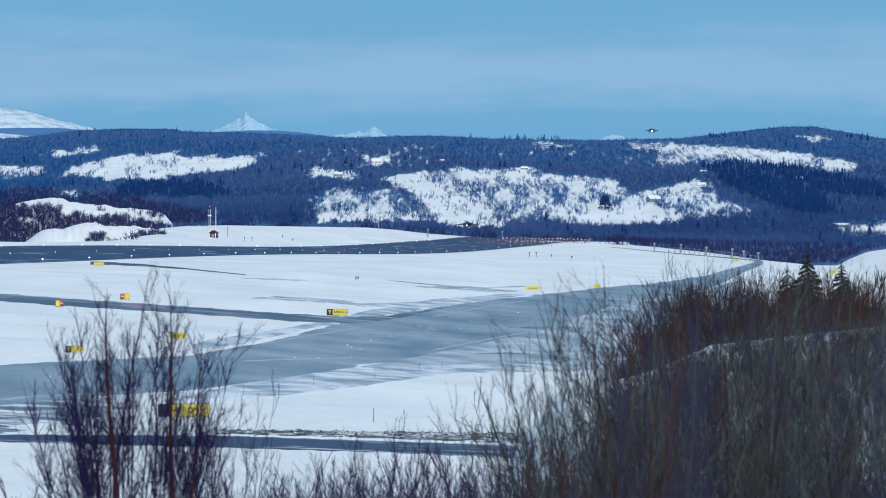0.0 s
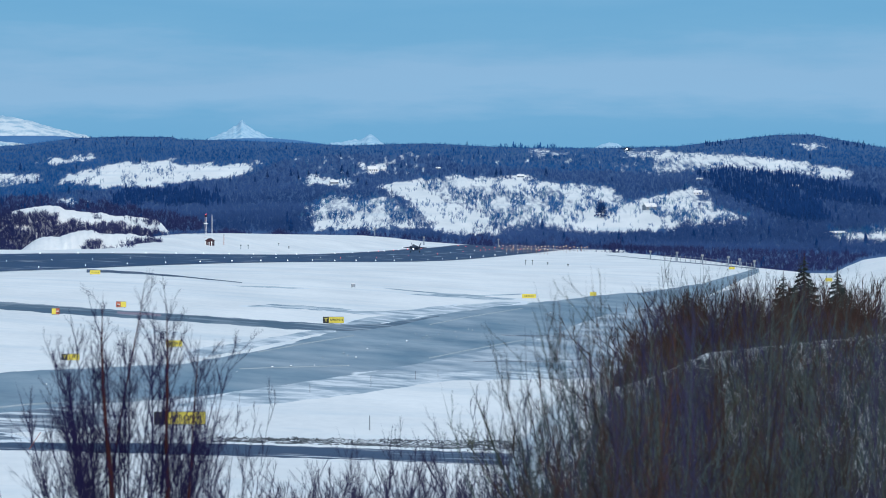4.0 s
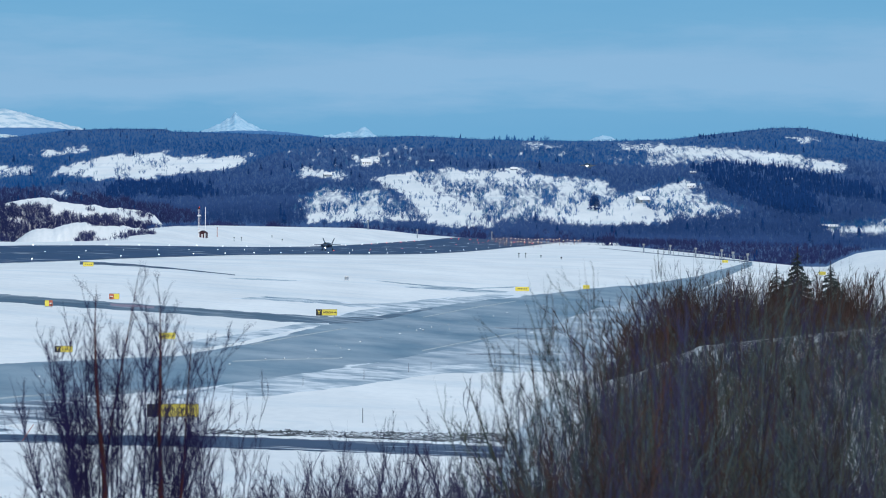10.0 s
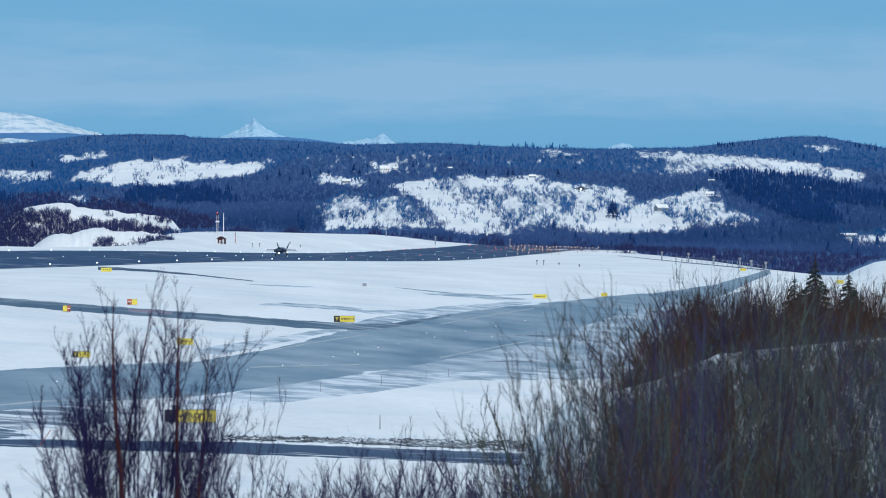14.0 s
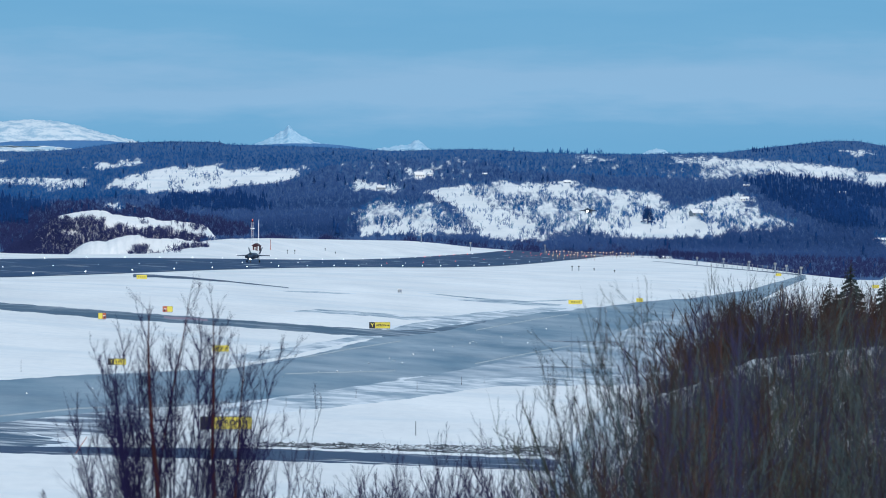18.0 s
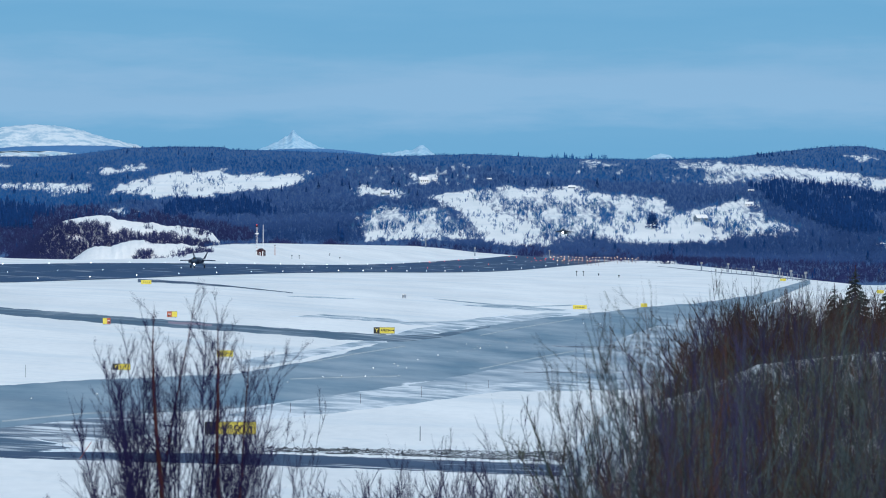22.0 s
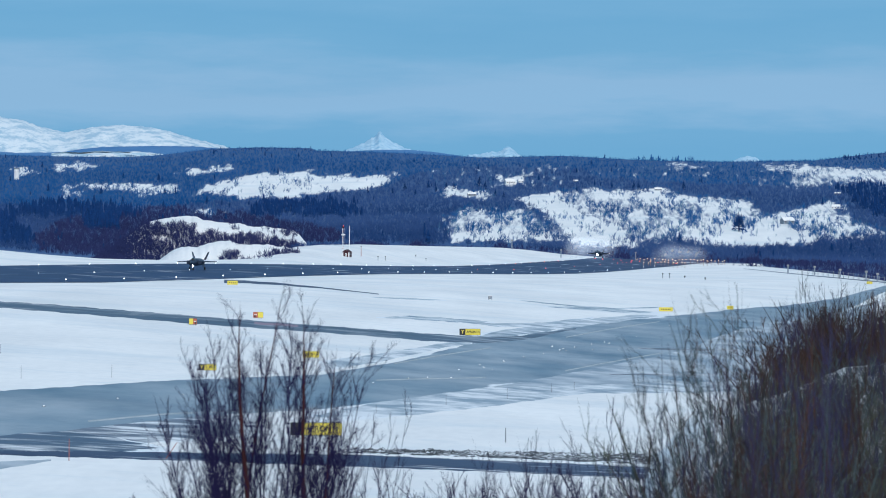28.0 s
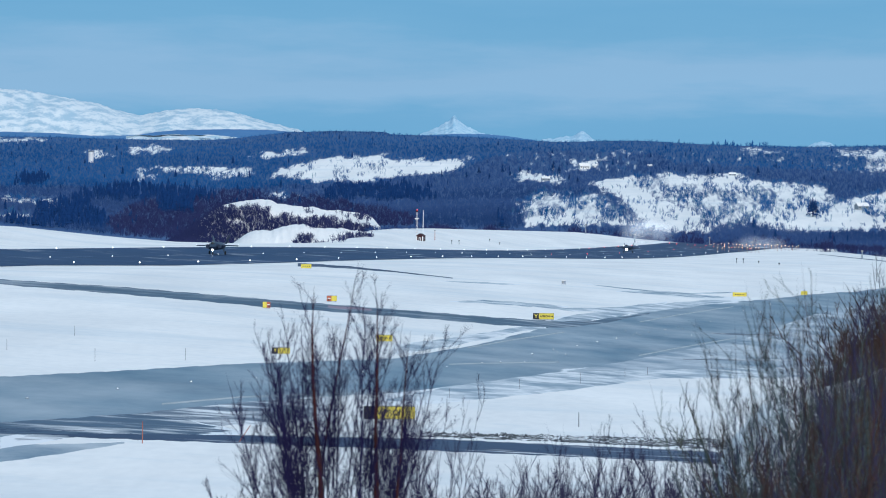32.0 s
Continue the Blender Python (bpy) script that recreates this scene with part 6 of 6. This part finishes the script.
def stand_spruce(ob, tip, y, label):
    a, b = tip
    x, yy, z = on_ground(a, y)
    h = EYE - b * U * y - z
    ob.matrix_basis = pose(x, yy, z - 0.1, 0, 0, a) @ Matrix.Scale(h, 4)
    tagged(ob, label, "tree", "spruces behind the knoll")


for k, (tip, y) in enumerate(zip([(441, 161), (609, 137), (646, 105), (705, 130), (765, 187), (546, 175), (416, 220), (686, 195), (556, 175), (432, 175), (454, 183), (621, 155), (726, 167)], (186, 192, 190, 188, 186, 190, 184, 190, 188, 187, 186, 191, 189))):
    stand_spruce(spruce(60 + k), tip, y, "dark young spruce rising from the thicket")


# lone spruces on the far hillside
far_kinds = [spruce(80 + k, 26, HAZY_SPRUCE) for k in range(3)]
first = set()
FAR = [(-249, -19), (-231, -25), (-217, -25), (-172, -29), (-162, -25), (101, -25), (109, -25), (189, -25), (286, 47), (291, 47), (282, 45), (-304, -21), (304, 43), (-129, -7), (-144, -13), (456, 5), (-84, 5)]
TALLS = (14, 14, 13, 22, 18, 18, 17, 20, 38, 34, 31, 18, 10, 16, 14, 12, 12)
for k, (p, tall) in enumerate(zip(FAR, TALLS)):
    x, y, z = sight(*p, 1300)
    m = pose(x, y, z - 0.1, 0, 0, 40 * k)
    ob = far_kinds[k % 3]
    if ob.name in first:
        ob = copy_thing(ob, m)
    else:
        first.add(ob.name)
        ob.matrix_basis = m
    ob.scale = (0.7 * tall * U * y, 0.7 * tall * U * y, tall * U * y)
    tagged(ob, "dark spruce standing on the far hillside", "tree", "spruces on the hillside")


# ---- snow blown up behind the landing jet ----
def powder(share):
    """Fine airborne snow: see-through, and lit from both sides."""
    m = bpy.data.materials.new("blown snow")
    m.use_nodes = True
    t = m.node_tree
    t.nodes.clear()
    out = t.nodes.new("ShaderNodeOutputMaterial")
    clear = t.nodes.new("ShaderNodeBsdfTransparent")
    dif = t.nodes.new("ShaderNodeBsdfDiffuse")
    tra = t.nodes.new("ShaderNodeBsdfTranslucent")
    for n in (dif, tra):
        n.inputs["Color"].default_value = (0.95, 0.96, 0.96, 1)
    both = t.nodes.new("ShaderNodeAddShader")
    t.links.new(dif.outputs[0], both.inputs[0])
    t.links.new(tra.outputs[0], both.inputs[1])
    mix = t.nodes.new("ShaderNodeMixShader")
    geo = t.nodes.new("ShaderNodeTexCoord")
    n = t.nodes.new("ShaderNodeTexNoise")
    n.inputs["Scale"].default_value = 1.5
    n.inputs["Detail"].default_value = 4
    t.links.new(geo.outputs["Object"], n.inputs["Vector"])
    # opacity fades from each puff's core to its rim, across the camera's view
    flat = t.nodes.new("ShaderNodeMapping")
    flat.inputs["Scale"].default_value = (1, 0, 1)
    t.links.new(geo.outputs["Object"], flat.inputs["Vector"])
    ln = t.nodes.new("ShaderNodeVectorMath")
    ln.operation = "LENGTH"
    t.links.new(flat.outputs[0], ln.inputs[0])
    core = t.nodes.new("ShaderNodeMapRange")
    core.interpolation_type = "SMOOTHSTEP"
    core.inputs["From Min"].default_value = 0.95
    core.inputs["From Max"].default_value = 0.05
    t.links.new(ln.outputs["Value"], core.inputs["Value"])
    r = t.nodes.new("ShaderNodeMapRange")
    r.inputs["From Min"].default_value = 0.15
    r.inputs["From Max"].default_value = 0.75
    r.inputs["To Max"].default_value = share
    t.links.new(n.outputs["Fac"], r.inputs["Value"])
    mul = t.nodes.new("ShaderNodeMath")
    mul.operation = "MULTIPLY"
    t.links.new(r.outputs[0], mul.inputs[0])
    t.links.new(core.outputs[0], mul.inputs[1])
    t.links.new(mul.outputs[0], mix.inputs[0])
    t.links.new(clear.outputs[0], mix.inputs[1])
    t.links.new(both.outputs[0], mix.inputs[2])
    t.links.new(mix.outputs[0], out.inputs["Surface"])
    return m


POWDER = powder(0.25)


def snow_plume(seed, wide, tall, count, label):
    """A drifting cloud of fine snow, in soft puffs side by side: half shells flattened to face camera and sun, so they
    light evenly.
    """
    r = random.Random(seed)
    root = tagged(new("snow_plume"), label, "snow cloud", "snow clouds")
    for i in range(count):
        f = (i + 0.5) / count
        rad = tall * r.uniform(0.46, 0.66)
        px, pz = wide * (f - 0.5) + r.uniform(-1, 1), rad * 0.3 + tall * 0.4 * r.random() * (1 - abs(f - 0.4))
        bm = bmesh.new()
        bmesh.ops.create_icosphere(bm, subdivisions=3, radius=1)
        bmesh.ops.delete(bm, geom=[v for v in bm.verts if v.co.y > 0.02], context="VERTS")
        for v in bm.verts:
            v.co += v.co * noise.fractal(v.co * 1.6 + Vector((seed, i, 0)), 1.0, 2.0, 3) * 0.25
        ob = part("puff", bm, POWDER, root)
        ob.matrix_basis = pose(px, r.uniform(-2, 2), pz) @ Matrix.Diagonal((rad * 1.25, rad * 0.3, rad * 1.1, 1))
        ob.data.polygons.foreach_set("use_smooth", [True] * len(ob.data.polygons))
    return root


plume_1 = snow_plume(1, 20, 14, 6, "thin cloud of snow whirled up behind the landing jet")
plume_2 = snow_plume(2, 24, 11, 5, "thin snow cloud drifting over the runway's end")


# ---- what moves ----
def motions():
    head = -math.degrees(AXIS) + 180
    one = [(0, 1205, 7.5), (1, 1153, 6.0), (2, 1100, 4.3), (3, 1042, 2.6), (4.5, 956, 1.0), (5.5, 906, 0.35), (6.5, 861, 0), (8, 792, 0), (10, 699, 0), (12, 608, 0), (14.5, 504, 0), (16.5, 431, 0), (19, 350, 0), (22, 267, 0), (25, 195, 0), (28, 130, 0), (30, 92, 0), (32, 58, 0)]
    rows = []
    for t, s, h in one:
        x, y = along(s, 0)
        rows.append((t, pose(x, y, EYE + float(run_z(s, 0)) + 0.08 + h, 6 if h > 1.5 else (4 if t < 6 else 0), 0, head)))
    walk(jet_1, rows)
    two = [(0, 2722, 43.3), (2, 2600, 38.2), (5, 2385, 28.8), (8, 2211, 18.6), (10, 2105, 12.9), (13, 1939, 4.7), (16, 1775, -3.2), (19, 1616, -10.3), (23, 1428, -18.0), (25, 1329, -20.9), (27.5, 1214, -24.0), (29, 1144, -25.1), (30, 1097, -26.3), (31, 1045, -26.6), (32, 992, -27.8)]
    rows = []
    for t, s, z in two:
        x, y = along(s, 0)
        low = float(run_z(s, 0)) + 0.08
        rows.append((t, pose(x, y, EYE + max(low, z - 2.0), 7 if t < 29 else 4, 0, head)))
    walk(jet_2, rows)
    # the clouds of snow rise from the ground, drift after the jet, and settle
    def drift(thing, stops):
        out = []
        for t, a, y, up in stops:
            x = a * U * y
            out.append((t, pose(x, y, EYE + float(land(x, y)) + up)))
        walk(thing, out)

    drift(plume_1, [(0, 128, 2560, -16), (20.5, 128, 2560, -16), (22.5, 106, 2540, -6), (23.5, 90, 2510, 0), (25, 64, 2480, 1), (28, 24, 2420, 1.5), (30, 6, 2390, 2), (32, -6, 2360, 2.5)])
    drift(plume_2, [(0, 150, 2600, -13), (22.3, 150, 2600, -13), (24, 150, 2600, -1), (25, 156, 2600, 0), (28, 180, 2610, 0.5), (32, 190, 2620, -3)])


motions()
